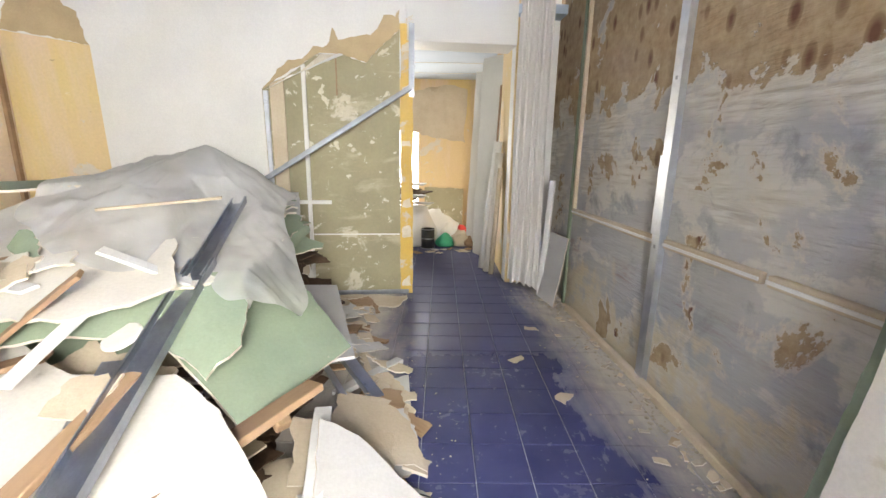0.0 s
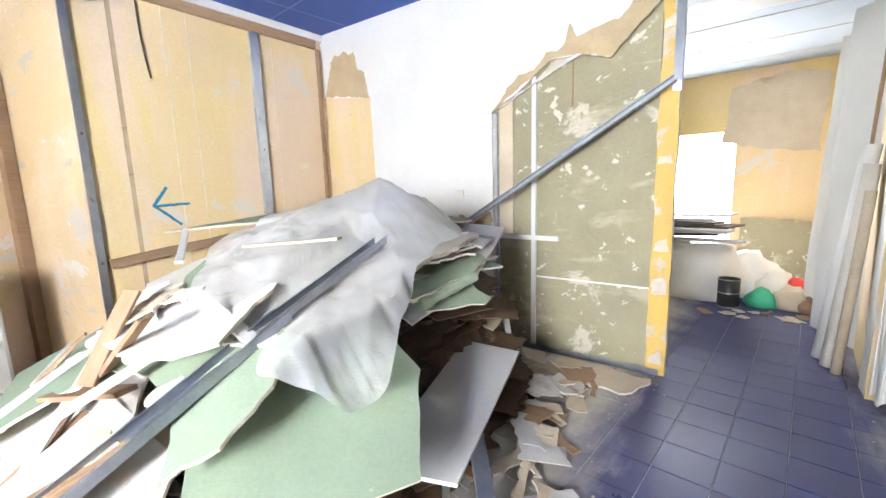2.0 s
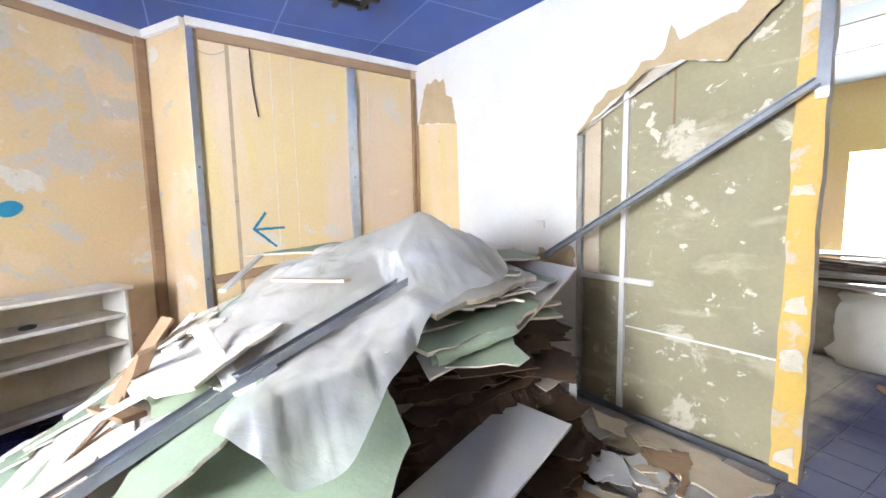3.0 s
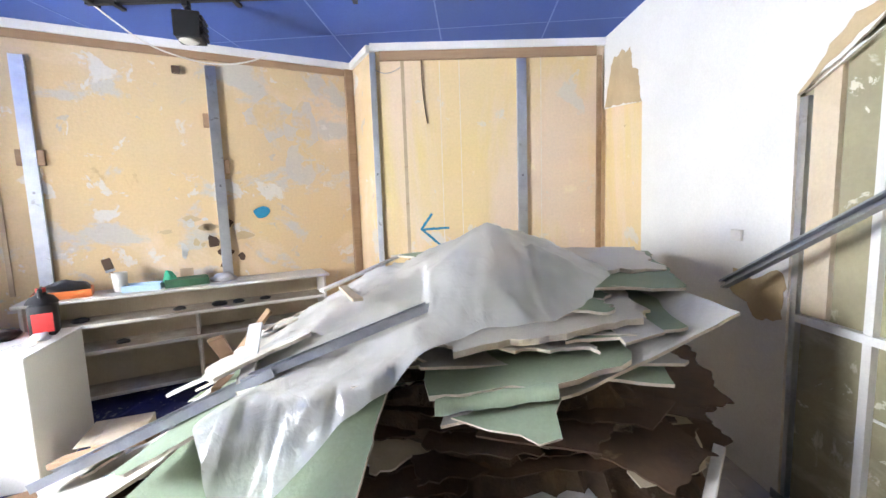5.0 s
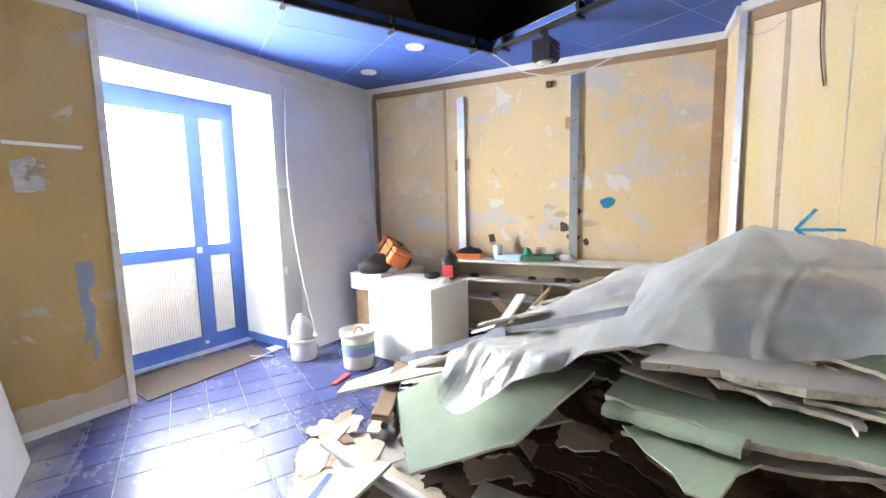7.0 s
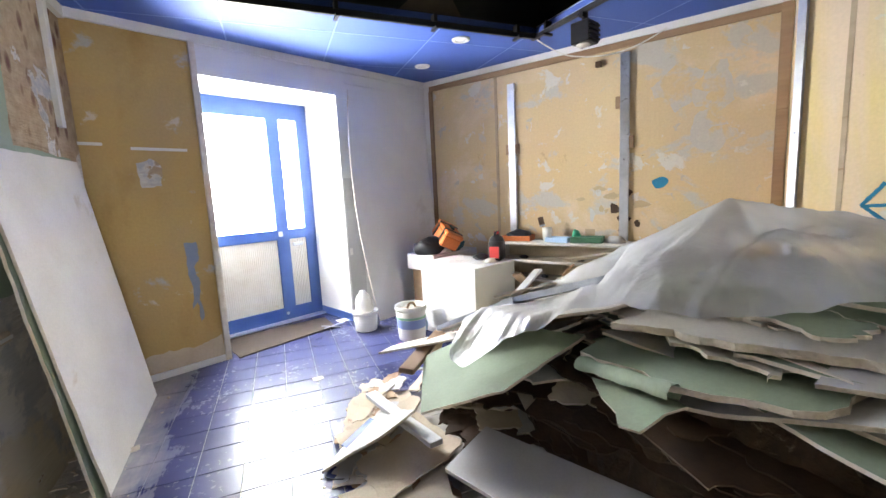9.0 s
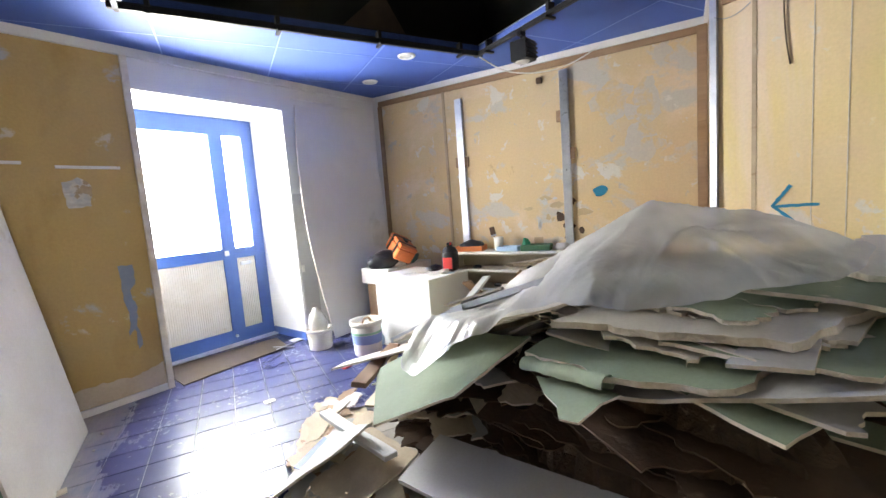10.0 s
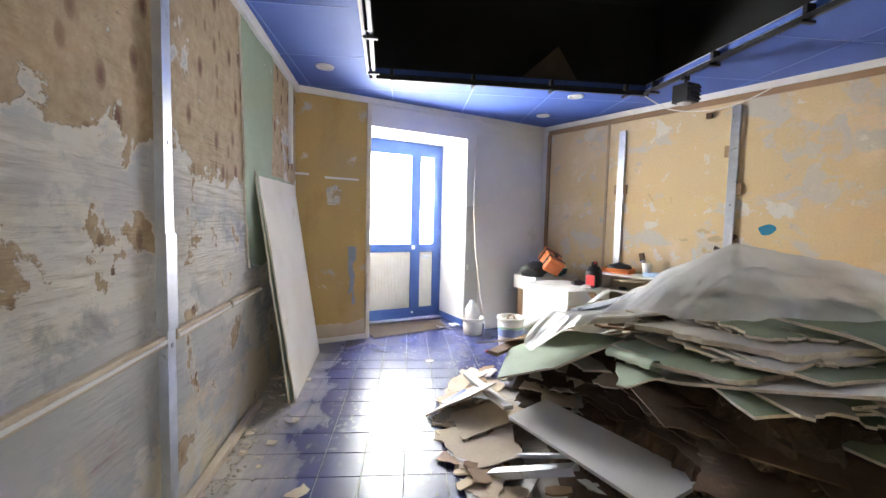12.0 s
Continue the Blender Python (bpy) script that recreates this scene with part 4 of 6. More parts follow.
sheet("plasterboard_sheet", [(-1.70, 1.18, 0.80), (-1.25, 1.22, 0.84), (-1.12, 1.30, 0.86), (-1.02, 1.42, 0.88), (-1.20, 1.72, 1.0), (-1.75, 1.65, 1.0)], WHITE, "white torn plasterboard on the heap", "plasterboard", rag=0.02)
sheet("plasterboard_sheet", [(-1.72, 1.62, 0.97), (-1.10, 1.45, 0.88), (-0.86, 1.60, 0.84), (-0.84, 2.05, 0.95), (-1.05, 2.25, 1.04), (-1.8, 2.2, 1.10)], WHITE, "pale torn plasterboard under the polythene", "plasterboard", rag=0.02)
sheet("plasterboard_sheet", [(-2.45, 1.55, 0.86), (-1.75, 1.40, 0.88), (-1.55, 1.95, 1.10), (-2.3, 2.2, 1.10)], WHITE, "white plasterboard on the far slope", "plasterboard", rag=0.016)
sheet("plasterboard_sheet", [(-2.62, 1.0, 0.46), (-1.75, 0.80, 0.52), (-1.55, 1.25, 0.74), (-2.35, 1.5, 0.78)], GREEN, "green plasterboard on the slope", "plasterboard", rag=0.012)
sheet("plasterboard_sheet", [(-2.3, 0.45, 0.20), (-1.5, 0.35, 0.19), (-1.25, 0.82, 0.44), (-2.0, 0.98, 0.50)], GREEN, "pale green plasterboard at the heap's foot", "plasterboard", rag=0.012)
sheet("plasterboard_sheet", [(-0.955, 2.22, 0.835), (-0.95, 2.65, 0.905), (-1.06, 2.92, 0.965), (-1.7, 2.95, 1.0), (-1.6, 2.15, 0.95)], GREEN, "thick green plasterboard with a broken edge", "plasterboard", thick=0.02, rag=0.018)
# its rolled front edge
roll = bmesh.new()
prev = None
for i in range(22):
    t = i / 21
    p = Vector((-0.935, 2.24, 0.822)).lerp(Vector((-0.93, 2.64, 0.885)), t)
    rr = 0.036 * (0.85 + 0.25 * noise.noise(Vector((t * 6, 0, 0))))
    ring = [roll.verts.new(p + Vector((rr * math.cos(a), 0.0, rr * 1.0 * math.sin(a)))) for a in [radians(-20 + 250 * k / 9) for k in range(10)]]
    if prev:
        for k in range(9):
            roll.faces.new((prev[k], prev[k + 1], ring[k + 1], ring[k]))
    prev = ring
tagged(finish("paper_roll", roll, M_GREEN, None, "", Matrix(), True), "curled green paper edge peeling off a board", "paper")
sheet("plasterboard_sheet", [(-0.94, 2.29, 0.795), (-0.96, 2.66, 0.85), (-0.81, 2.63, 0.80), (-0.80, 2.56, 0.785), (-0.86, 2.46, 0.78)], GREEN, "hanging green plasterboard corner", "plasterboard", rag=0.014, thick=0.008)
sheet("plasterboard_sheet", [(-1.21, 3.37, 1.06), (-0.99, 2.72, 0.86), (-1.00, 2.25, 0.72), (-1.7, 2.4, 0.86), (-1.9, 3.2, 1.1)], GREY, "large white-grey board jutting from the heap", "plasterboard", rag=0.005)
sheet("plasterboard_sheet", [(-1.08, 2.70, 1.0), (-1.16, 3.16, 1.03), (-1.7, 3.2, 1.06), (-1.6, 2.7, 1.05)], GREEN, "dark green plasterboard in the heap", "plasterboard", rag=0.012)
sheet("plasterboard_sheet", [(-1.02, 2.30, 0.985), (-1.16, 3.0, 1.06), (-1.8, 3.05, 1.12), (-1.7, 2.3, 1.06)], WHITE, "broken plasterboard edge under the polythene", "plasterboard", thick=0.025, rag=0.02)
sheet("plasterboard_sheet", [(-1.30, 2.72, 1.13), (-1.42, 3.28, 1.13), (-2.46, 3.55, 1.14), (-2.2, 2.7, 1.18)], GREEN, "dark green board on top of the heap", "plasterboard", rag=0.014)
sheet("plasterboard_sheet", [(-1.62, 2.95, 1.16), (-1.75, 3.35, 1.15), (-2.45, 3.45, 1.17), (-2.2, 2.8, 1.22)], WHITE, "broken white board on top of the heap", "plasterboard", rag=0.03, thick=0.02)
sheet("plasterboard_sheet", [(-2.75, 1.75, 1.13), (-1.9, 2.15, 1.19), (-1.8, 2.5, 1.25), (-2.6, 2.35, 1.18)], GREEN, "dark green board sticking out of the heap", "plasterboard", rag=0.006)
sheet("cabinet_board", [(-0.80, 2.88, 0.43), (-1.10, 2.76, 0.46), (-0.76, 1.78, 0.37), (-0.48, 1.94, 0.34)], [M_GREYBOARD, M_WHITE, M_GREYBOARD], "smooth grey cabinet panel sliding off the heap", "panel", thick=0.018, rag=0, warp=0)
sheet("white_offcut", [(-1.06, 2.90, 1.0), (-1.12, 3.06, 1.02), (-1.27, 3.02, 1.05), (-1.20, 2.88, 1.03)], GREY, "small white board offcut in the stack", "board", rag=0, warp=0)
sheet("plasterboard_sheet", [(-1.06, 2.62, 0.90), (-1.02, 3.05, 0.86), (-1.4, 3.1, 0.93), (-1.5, 2.7, 0.95)], GREEN, "dark green plasterboard with a pale cut edge", "plasterboard", rag=0.004)


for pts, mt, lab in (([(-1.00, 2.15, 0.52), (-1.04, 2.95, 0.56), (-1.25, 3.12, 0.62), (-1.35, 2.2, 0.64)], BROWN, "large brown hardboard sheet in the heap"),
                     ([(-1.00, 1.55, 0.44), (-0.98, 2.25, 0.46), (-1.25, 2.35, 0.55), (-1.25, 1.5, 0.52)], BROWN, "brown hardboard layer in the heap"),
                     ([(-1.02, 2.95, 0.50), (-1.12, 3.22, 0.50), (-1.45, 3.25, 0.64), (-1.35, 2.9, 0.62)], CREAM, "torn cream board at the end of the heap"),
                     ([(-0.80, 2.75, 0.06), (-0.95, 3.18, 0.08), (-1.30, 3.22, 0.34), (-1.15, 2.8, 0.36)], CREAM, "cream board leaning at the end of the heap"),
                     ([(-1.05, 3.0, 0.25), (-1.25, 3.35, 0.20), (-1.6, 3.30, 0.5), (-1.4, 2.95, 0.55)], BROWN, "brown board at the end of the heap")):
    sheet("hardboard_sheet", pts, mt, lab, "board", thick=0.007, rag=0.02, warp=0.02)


def beam(name, p, q, w, h, mats, label, category, group="", roll_deg=0.0):
    p, q = Vector(p), Vector(q)
    L = (q - p).length
    m = Matrix.Translation(p) @ (q - p).to_track_quat("X", "Z").to_matrix().to_4x4() @ pose(0, 0, 0, roll_deg)
    bm = bmesh.new()
    box(bm, 0, L, -w / 2, w / 2, -h / 2, h / 2, bevel=min(w, h) * 0.12)
    bmesh.ops.subdivide_edges(bm, edges=[e for e in bm.edges if e.calc_length() > 0.2], cuts=6)
    for v in bm.verts:
        v.co.z += 0.15 * h * noise.noise(v.co * 5 + p)
        v.co.y += 0.10 * w * noise.noise(v.co * 4 + p + Vector((7, 0, 0)))
    return tagged(finish(name, bm, mats, None, "", m), label, category, group)


def steel_channel(p, q, w, d, label, roll_deg=0.0, mat=M_DARKSTEEL):
    p, q = Vector(p), Vector(q)
    m = Matrix.Translation(p) @ (q - p).to_track_quat("X", "Z").to_matrix().to_4x4() @ pose(0, 0, 0, roll_deg)
    return tagged(finish("steel_profile", channel(w, d, (q - p).length), mat, None, "", m), label, "profile", "loose steel profiles")


# steel profiles across the heap
steel_channel((-0.96, 0.76, 0.505), (-1.05, 1.66, 0.905), 0.105, 0.035, "long dusty steel channel lying over the heap", -4)
steel_channel((-1.03, 1.54, 0.868), (-1.165, 2.37, 1.165), 0.075, 0.03, "second steel channel end to end on the heap", -6)
steel_channel((-1.72, 3.62, 1.06), (-0.33, 3.93, 1.97), 0.04, 0.035, "steel stud leaning diagonally across the torn wall", 80, M_DARKSTEEL)
# timber
beam("timber_plank", (-0.50, 1.35, 0.525), (-0.98, 0.62, 0.44), 0.085, 0.03, M_WOOD, "brown timber plank lying on the heap", "plank", "heap timbers", 8)
beam("timber_plank", (-1.02, 1.16, 0.67), (-1.10, 0.66, 0.50), 0.07, 0.025, M_WOOD, "short brown plank on white board", "plank", "heap timbers")
beam("timber_plank", (-1.93, 1.95, 1.08), (-1.36, 1.60, 0.945), 0.10, 0.022, M_WOOD, "flat brown plank on the polythene", "plank", "heap timbers")
beam("timber_beam", (-0.62, 1.32, 0.36), (-0.92, 1.60, 0.60), 0.06, 0.05, M_WOOD, "rough brown timber poking out of the heap", "beam", "heap timbers")
beam("timber_plank", (-1.35, 1.22, 0.70), (-1.75, 1.05, 0.62), 0.08, 0.02, M_WOOD, "brown plank offcut with torn paper", "plank", "heap timbers")
beam("timber_post", (-1.02, 0.30, 0.10), (-0.98, 0.62, 0.40), 0.06, 0.04, M_PALEWOOD, "pale timber post leaning at the heap's foot", "post", "heap timbers")
beam("timber_plank", (-1.50, 0.20, 0.04), (-1.42, 0.42, 0.26), 0.06, 0.05, M_PALEWOOD, "splintered pale timber at the heap's foot", "plank", "heap timbers")
beam("timber_plank", (-1.62, 0.42, 0.20), (-1.28, 0.80, 0.40), 0.07, 0.02, M_PALEWOOD, "pale plank on the slope", "plank", "heap timbers")
beam("white_strip", (-1.30, 1.02, 0.70), (-1.26, 1.62, 0.96), 0.05, 0.016, M_WHITE, "white painted wooden strip on the heap", "strip", "white strips")
beam("white_strip", (-1.35, 0.92, 0.50), (-2.05, 1.42, 0.90), 0.035, 0.018, M_WHITE, "long white moulding strip on the heap", "strip", "white strips")
beam("white_strip", (-1.80, 1.55, 1.05), (-2.65, 1.85, 1.13), 0.035, 0.015, M_WHITE, "white strip reaching behind the heap", "strip", "white strips")
beam("white_strip", (-0.56, 1.62, 0.24), (-0.404, 0.765, 0.15), 0.075, 0.03, M_WHITE, "white profile strip on the floor scraps", "strip", "white strips")
beam("white_strip", (-1.18, 3.30, 0.55), (-0.92, 3.05, 0.04), 0.04, 0.02, M_WHITE, "thin white batten leaning at the heap", "strip", "white strips")
beam("white_strip", (-1.10, 1.95, 1.16), (-1.55, 1.75, 1.12), 0.04, 0.012, M_CREAM, "pale strip under the polythene", "strip", "white strips")
steel_channel((-0.60, 1.16, 0.09), (-0.42, 1.02, 0.06), 0.05, 0.025, "short dark steel offcut on cardboard", 180, M_DARKSTEEL)
steel_channel((-0.72, 2.35, 0.28), (-0.33, 1.98, 0.03), 0.07, 0.04, "grey steel channel at the heap's edge", 180, M_STEEL)
steel_channel((-0.78, 2.22, 0.26), (-0.42, 1.80, 0.03), 0.03, 0.02, "thin steel angle at the heap's edge", 180, M_STEEL)
steel_channel((-0.62, 2.05, 0.06), (-0.30, 2.52, 0.03), 0.06, 0.03, "white-grey channel on the floor scraps", 180, M_GREYBOARD)
# white disc and dark plate on the heap
disc = tagged(finish("white_disc", lathe([(0, 0.012), (0.06, 0.012), (0.066, 0.006), (0.066, 0), (0, 0)], 24), M_PLASTICWHITE, None, "", pose(-1.15, 1.29, 0.735, 22, -8, 0)), "round white plastic cap on the boards", "cap")
sheet("dark_plate", [(-1.16, 1.20, 0.69), (-1.06, 1.22, 0.69), (-1.02, 1.04, 0.60), (-1.13, 1.0, 0.585)], [M_DARKSTEEL, M_DARKSTEEL, M_DARKSTEEL], "dark metal plate with plaster crust", "plate", thick=0.006, rag=0, warp=0)
# scraps on the floor round the heap
for k in range(104):
    y = rp.uniform(0.35, 3.6)
    edge = interp([(0.3, -0.45), (0.9, -0.22), (1.4, -0.08), (2.0, -0.16), (2.6, -0.36), (3.1, -0.48), (3.7, -0.55)], y)
    x = edge - abs(rp.gauss(0, 0.20)) - 0.04
    z = 0.02 + 0.30 * max(0.0, edge - x - 0.10) * rp.uniform(0.5, 1.0)
    mats, lab, nm = ((CREAM, "torn cream cardboard scrap on the floor", "cardboard_scrap") if rp.random() < 0.5 else (GREY, "dusty plasterboard scrap on the floor", "board_scrap") if rp.random() < 0.6 else (WOODS, "splintered wood scrap on the floor", "wood_scrap"))
    rand_sheet(x, y, z, rp.uniform(0.08, 0.36), rp.uniform(0.05, 0.22), rp.uniform(-1.5, 1.5), rp.uniform(-0.5, 0.0), rp.uniform(-0.15, 0.15), mats, lab, "scrap", nm, rp.uniform(0.004, 0.014), 0.014, "floor scraps")
sheet("cardboard_sheet", [(-0.10, 1.22, 0.015), (-0.30, 1.62, 0.02), (-0.78, 1.45, 0.10), (-0.62, 1.0, 0.08)], CREAM, "large cream hardboard scrap on the floor", "cardboard", thick=0.006, rag=0.02)
sheet("cardboard_sheet", [(-0.32, 0.48, 0.012), (-0.14, 1.08, 0.02), (-0.55, 1.20, 0.06), (-0.72, 0.62, 0.05)], CREAM, "cream hardboard sheet on the blue tiles", "cardboard", thick=0.006, rag=0.02)
sheet("board_scrap", [(-0.52, 1.42, 0.33), (-0.36, 1.42, 0.26), (-0.02, 1.26, 0.02), (-0.20, 1.05, 0.03), (-0.42, 0.95, 0.12)], GREY, "whitish broken board leaning on the heap", "board", rag=0.006)
sheet("cardboard_sheet", [(-0.08, 1.50, 0.02), (-0.20, 1.95, 0.02), (-0.55, 1.98, 0.12), (-0.60, 1.50, 0.14)], CREAM, "cream hardboard piece at the heap's edge", "cardboard", thick=0.006, rag=0.02)
sheet("cardboard_sheet", [(-0.20, 1.30, 0.05), (-0.26, 1.70, 0.06), (-0.70, 1.62, 0.2), (-0.60, 1.25, 0.16)], CREAM, "bent cream hardboard piece", "cardboard", thick=0.006, rag=0.02)
steel_channel((-0.36, 1.02, 0.115), (-0.16, 1.15, 0.065), 0.05, 0.01, "dark blue strip lying on a board", 180, M_BLUEPAINT)
sheet("plaster_slab", [(-1.05, 3.42, 0.03), (-0.42, 3.55, 0.02), (-0.36, 3.86, 0.02), (-1.0, 3.80, 0.03)], CREAM, "plaster crust along the torn wall", "plaster", rag=0.03)

# crumbs
cr = bmesh.new()
rc = random.Random(5)


def crumb(x, y, r):
    q = bmesh.ops.create_icosphere(cr, subdivisions=1, radius=r)["verts"]
    for v in q:
        v.co = Vector((x, y, r * 0.4)) + Vector((v.co.x * rc.uniform(0.6, 1.4), v.co.y * rc.uniform(0.6, 1.4), v.co.z * rc.uniform(0.3, 0.8)))


for k in range(1100):
    y = rc.uniform(-0.3, 4.2)
    if rc.random() < 0.85:
        x = 1.22 - 0.05 * (y - 3) - abs(rc.gauss(0, 0.16))
    else:
        x = interp([(0.3, -0.45), (0.9, -0.22), (1.4, -0.05), (2.0, -0.12), (2.6, -0.3), (3.1, -0.42), (3.9, -0.45)], y) + rc.gauss(0, 0.09)
    crumb(x, y, rc.uniform(0.002, 0.012) * (1.0 if x > 0.4 else 0.55))
crumbs = finish("crumbs", cr, M_DUST, None, "", Matrix())
tagged(crumbs, "plaster crumbs and dust on the tiles", "crumbs", kind="stuff")
for k in range(84):
    y = rp.uniform(0.2, 3.9)
    x = 1.24 - 0.05 * (y - 3) - abs(rp.gauss(0, 0.13)) - 0.04
    rand_sheet(x, y, 0.02, rp.uniform(0.02, 0.085), rp.uniform(0.015, 0.055), rp.uniform(-1.5, 1.5), rp.uniform(-0.1, 0.3), rp.uniform(-0.1, 0.1), (CREAM, CREAM, [M_DUST, M_GYPSUM, M_DUST])[rp.randrange(3)], "broken plaster flake by the stripped wall", "plaster", "plaster_flake", 0.006, 0.012, "plaster flakes")
for x, y in ((0.50, 2.55), (0.70, 2.1), (0.72, 3.1)):
    rand_sheet(x, y, 0.012, 0.13, 0.08, rp.uniform(-1, 1), 0, 0, CREAM, "torn brown paper scrap on blue tiles", "paper", "paper_scrap", 0.003, 0.012, "paper scraps")

# polythene film draped over the crest
tree = BVHTree.FromPolygons([v for t in heap_tris for v in t], [(3 * i, 3 * i + 1, 3 * i + 2) for i in range(len(heap_tris))])
# loose strips and torn bits on the slope


def on_heap(x, y):
    hit = tree.ray_cast(Vector((x, y, 3.0)), Vector((0, 0, -1)))[0]
    return hit.z if hit else 0.02


rs = random.Random(31)
for k in range(13):
    x, y, a, d = rs.uniform(-2.1, -1.15), rs.uniform(0.75, 1.45), rs.uniform(0.3, 2.9), rs.uniform(0.25, 0.6)
    x2, y2 = x + d * math.cos(a), y + d * math.sin(a) * 0.8
    z, z2, zm = on_heap(x, y), on_heap(x2, y2), on_heap((x + x2) / 2, (y + y2) / 2)
    up = max(0.0, zm - (z + z2) / 2) + 0.012
    wood = rs.random() < 0.45
    beam("timber_strip" if wood else "white_strip", (x, y, z + up), (x2, y2, z2 + up), rs.uniform(0.03, 0.07), rs.uniform(0.010, 0.02), M_WOOD if wood else M_WHITE,
         "broken brown wooden strip on the boards" if wood else "broken white moulding strip on the boards", "strip", "slope strips", rs.uniform(-15, 15))
for k in range(16):
    x, y = rs.uniform(-2.1, -0.95), rs.uniform(0.7, 1.6)
    rand_sheet(x, y, on_heap(x, y) + 0.035, rs.uniform(0.1, 0.3), rs.uniform(0.08, 0.22), rs.uniform(-1.5, 1.5), rs.uniform(-0.15, 0.15), rs.uniform(0.3, 0.55), (GREEN, WHITE, CREAM)[k % 3], "torn plasterboard scrap on the slope of the heap", "scrap", "board_scrap", 0.009, 0.016, "slope scraps")
FX0, FY0, ST = -2.5, 1.2, 0.015
NX, NY = 132, 128
hh = np.zeros((NX, NY))
for i in range(NX):
    for j in range(NY):
        hit = tree.ray_cast(Vector((FX0 + i * ST, FY0 + j * ST, 3.0)), Vector((0, 0, -1)))[0]
        hh[i, j] = hit.z if hit else 0.0
# outline with its height, and the points that hold it up
RIM = [(-1.44, 3.0, 1.15), (-1.12, 2.78, 1.10), (-0.93, 2.58, 1.08), (-0.95, 2.40, 1.05), (-0.88, 2.20, 0.98), (-0.77, 2.00, 0.80), (-0.66, 1.82, 0.63), (-0.63, 1.62, 0.56),
       (-0.84, 1.44, 0.64), (-1.02, 1.58, 0.87), (-1.25, 1.46, 0.90), (-1.55, 1.50, 0.96), (-1.92, 1.72, 1.06), (-2.12, 2.1, 1.15), (-2.14, 2.6, 1.2), (-1.9, 2.95, 1.22)]
TENT = [(-1.42, 2.44, 1.405), (-1.75, 2.60, 1.33), (-1.28, 2.66, 1.27), (-1.20, 2.20, 1.23), (-1.62, 2.1, 1.24), (-1.08, 2.46, 1.20), (-1.02, 2.16, 1.06), (-0.90, 1.84, 0.84), (-1.30, 1.90, 1.08)]
FILM = [(a, b) for a, b, _ in RIM]


def in_poly(x, y, poly):
    c = False
    for a, b in zip(poly, poly[1:] + poly[:1]):
        if (a[1] > y) != (b[1] > y) and x < (b[0] - a[0]) * (y - a[1]) / (b[1] - a[1]) + a[0]:
            c = not c
    return c


def tent(points):
    """Taut facets over points: a height by a ray from above."""
    co, _, faces, orig = delaunay_2d_cdt([Vector((a, b)) for a, b, _ in points], [], [], 0, 1e-6)[:4]
    return BVHTree.FromPolygons([Vector((c.x, c.y, points[o[0]][2])) for c, o in zip(co, orig)], faces)


def height(tr, x, y, other):
    hit = tr.ray_cast(Vector((x, y, 3.0)), Vector((0, 0, -1)))[0]
    return hit.z if hit else other


facets = tent(RIM + TENT)
PEAK = Vector((-1.42, 2.44))
# crumple: taut facets of two sizes that meet in sharp creases
rf = random.Random(8)
CORNERS = [(-4, 0, 0), (2, 0, 0), (2, 5, 0), (-4, 5, 0)]


def crumple(count):
    return tent([(rf.uniform(-2.3, -0.5), rf.uniform(1.2, 3.2), rf.uniform(-1, 1)) for k in range(count)] + CORNERS)


dents_large, dents_small = crumple(80), crumple(700)
lim = hh + 0.006
film_h = lim.copy()
for i in range(NX):
    for j in range(NY):
        x, y = FX0 + i * ST, FY0 + j * ST
        film_h[i, j] = max(lim[i, j], height(facets, x, y, lim[i, j]))
for it in range(60):
    low_edge = film_h.copy()
    for sh_ in ((1, 0), (-1, 0), (0, 1), (0, -1)):
        low_edge = np.maximum(low_edge, np.roll(film_h, sh_, (0, 1)) - 1.0 * ST)
    film_h[1:-1, 1:-1] = low_edge[1:-1, 1:-1]
bm = bmesh.new()
vs = {}
for i in range(NX):
    for j in range(NY):
        x, y = FX0 + i * ST, FY0 + j * ST
        jig = 0.03 * noise.noise(Vector((x * 4, y * 4, 0))) + 0.008 * noise.noise(Vector((x * 25, y * 25, 0)))
        if in_poly(x + jig, y + jig, FILM):
            dist, ang = math.hypot(x - PEAK.x, y - PEAK.y), math.atan2(y - PEAK.y, x - PEAK.x)
            slack = min(1.0, 0.25 + dist) * min(1.0, 0.3 + max(0.0, film_h[i, j] - hh[i, j]) / 0.1)
            fold = slack * (0.055 * height(dents_large, x, y, 0.0) + 0.020 * height(dents_small, x, y, 0.0))
            # a few taut pleats that run down the east side
            pleat = 1 - abs(noise.noise(Vector((math.cos(ang) * 5.5, math.sin(ang) * 5.5, dist * 0.5)))) * 9.0
            fold += 0.010 * max(0.0, pleat) * min(1.0, max(0.0, dist - 0.12) / 0.3)
            top = film_h[i, j] + fold + 0.008
            # pressed flat under the steel channel
            a, d = Vector((-1.03, 1.54)), Vector((-1.165, 2.37)) - Vector((-1.03, 1.54))
            t = (Vector((x, y)) - a).dot(d) / d.length_squared
            if -0.05 < t < 0.80:
                gap = (Vector((x, y)) - a - d * t).length
                top = min(top, 0.868 + 0.297 * t - 0.012 + max(0.0, gap - 0.06) * 0.5 + max(0.0, gap - 0.16) * 1.2)
            vs[i, j] = bm.verts.new((x, y, max(top, hh[i, j] + 0.014) if t > 0.8 or t < -0.05 else top))
for i in range(NX - 1):
    for j in range(NY - 1):
        q = [(i, j), (i + 1, j), (i + 1, j + 1), (i, j + 1)]
        if all(k in vs for k in q):
            bm.faces.new([vs[k] for k in q])
bmesh.ops.delete(bm, geom=[v for v in bm.verts if not v.link_faces], context="VERTS")
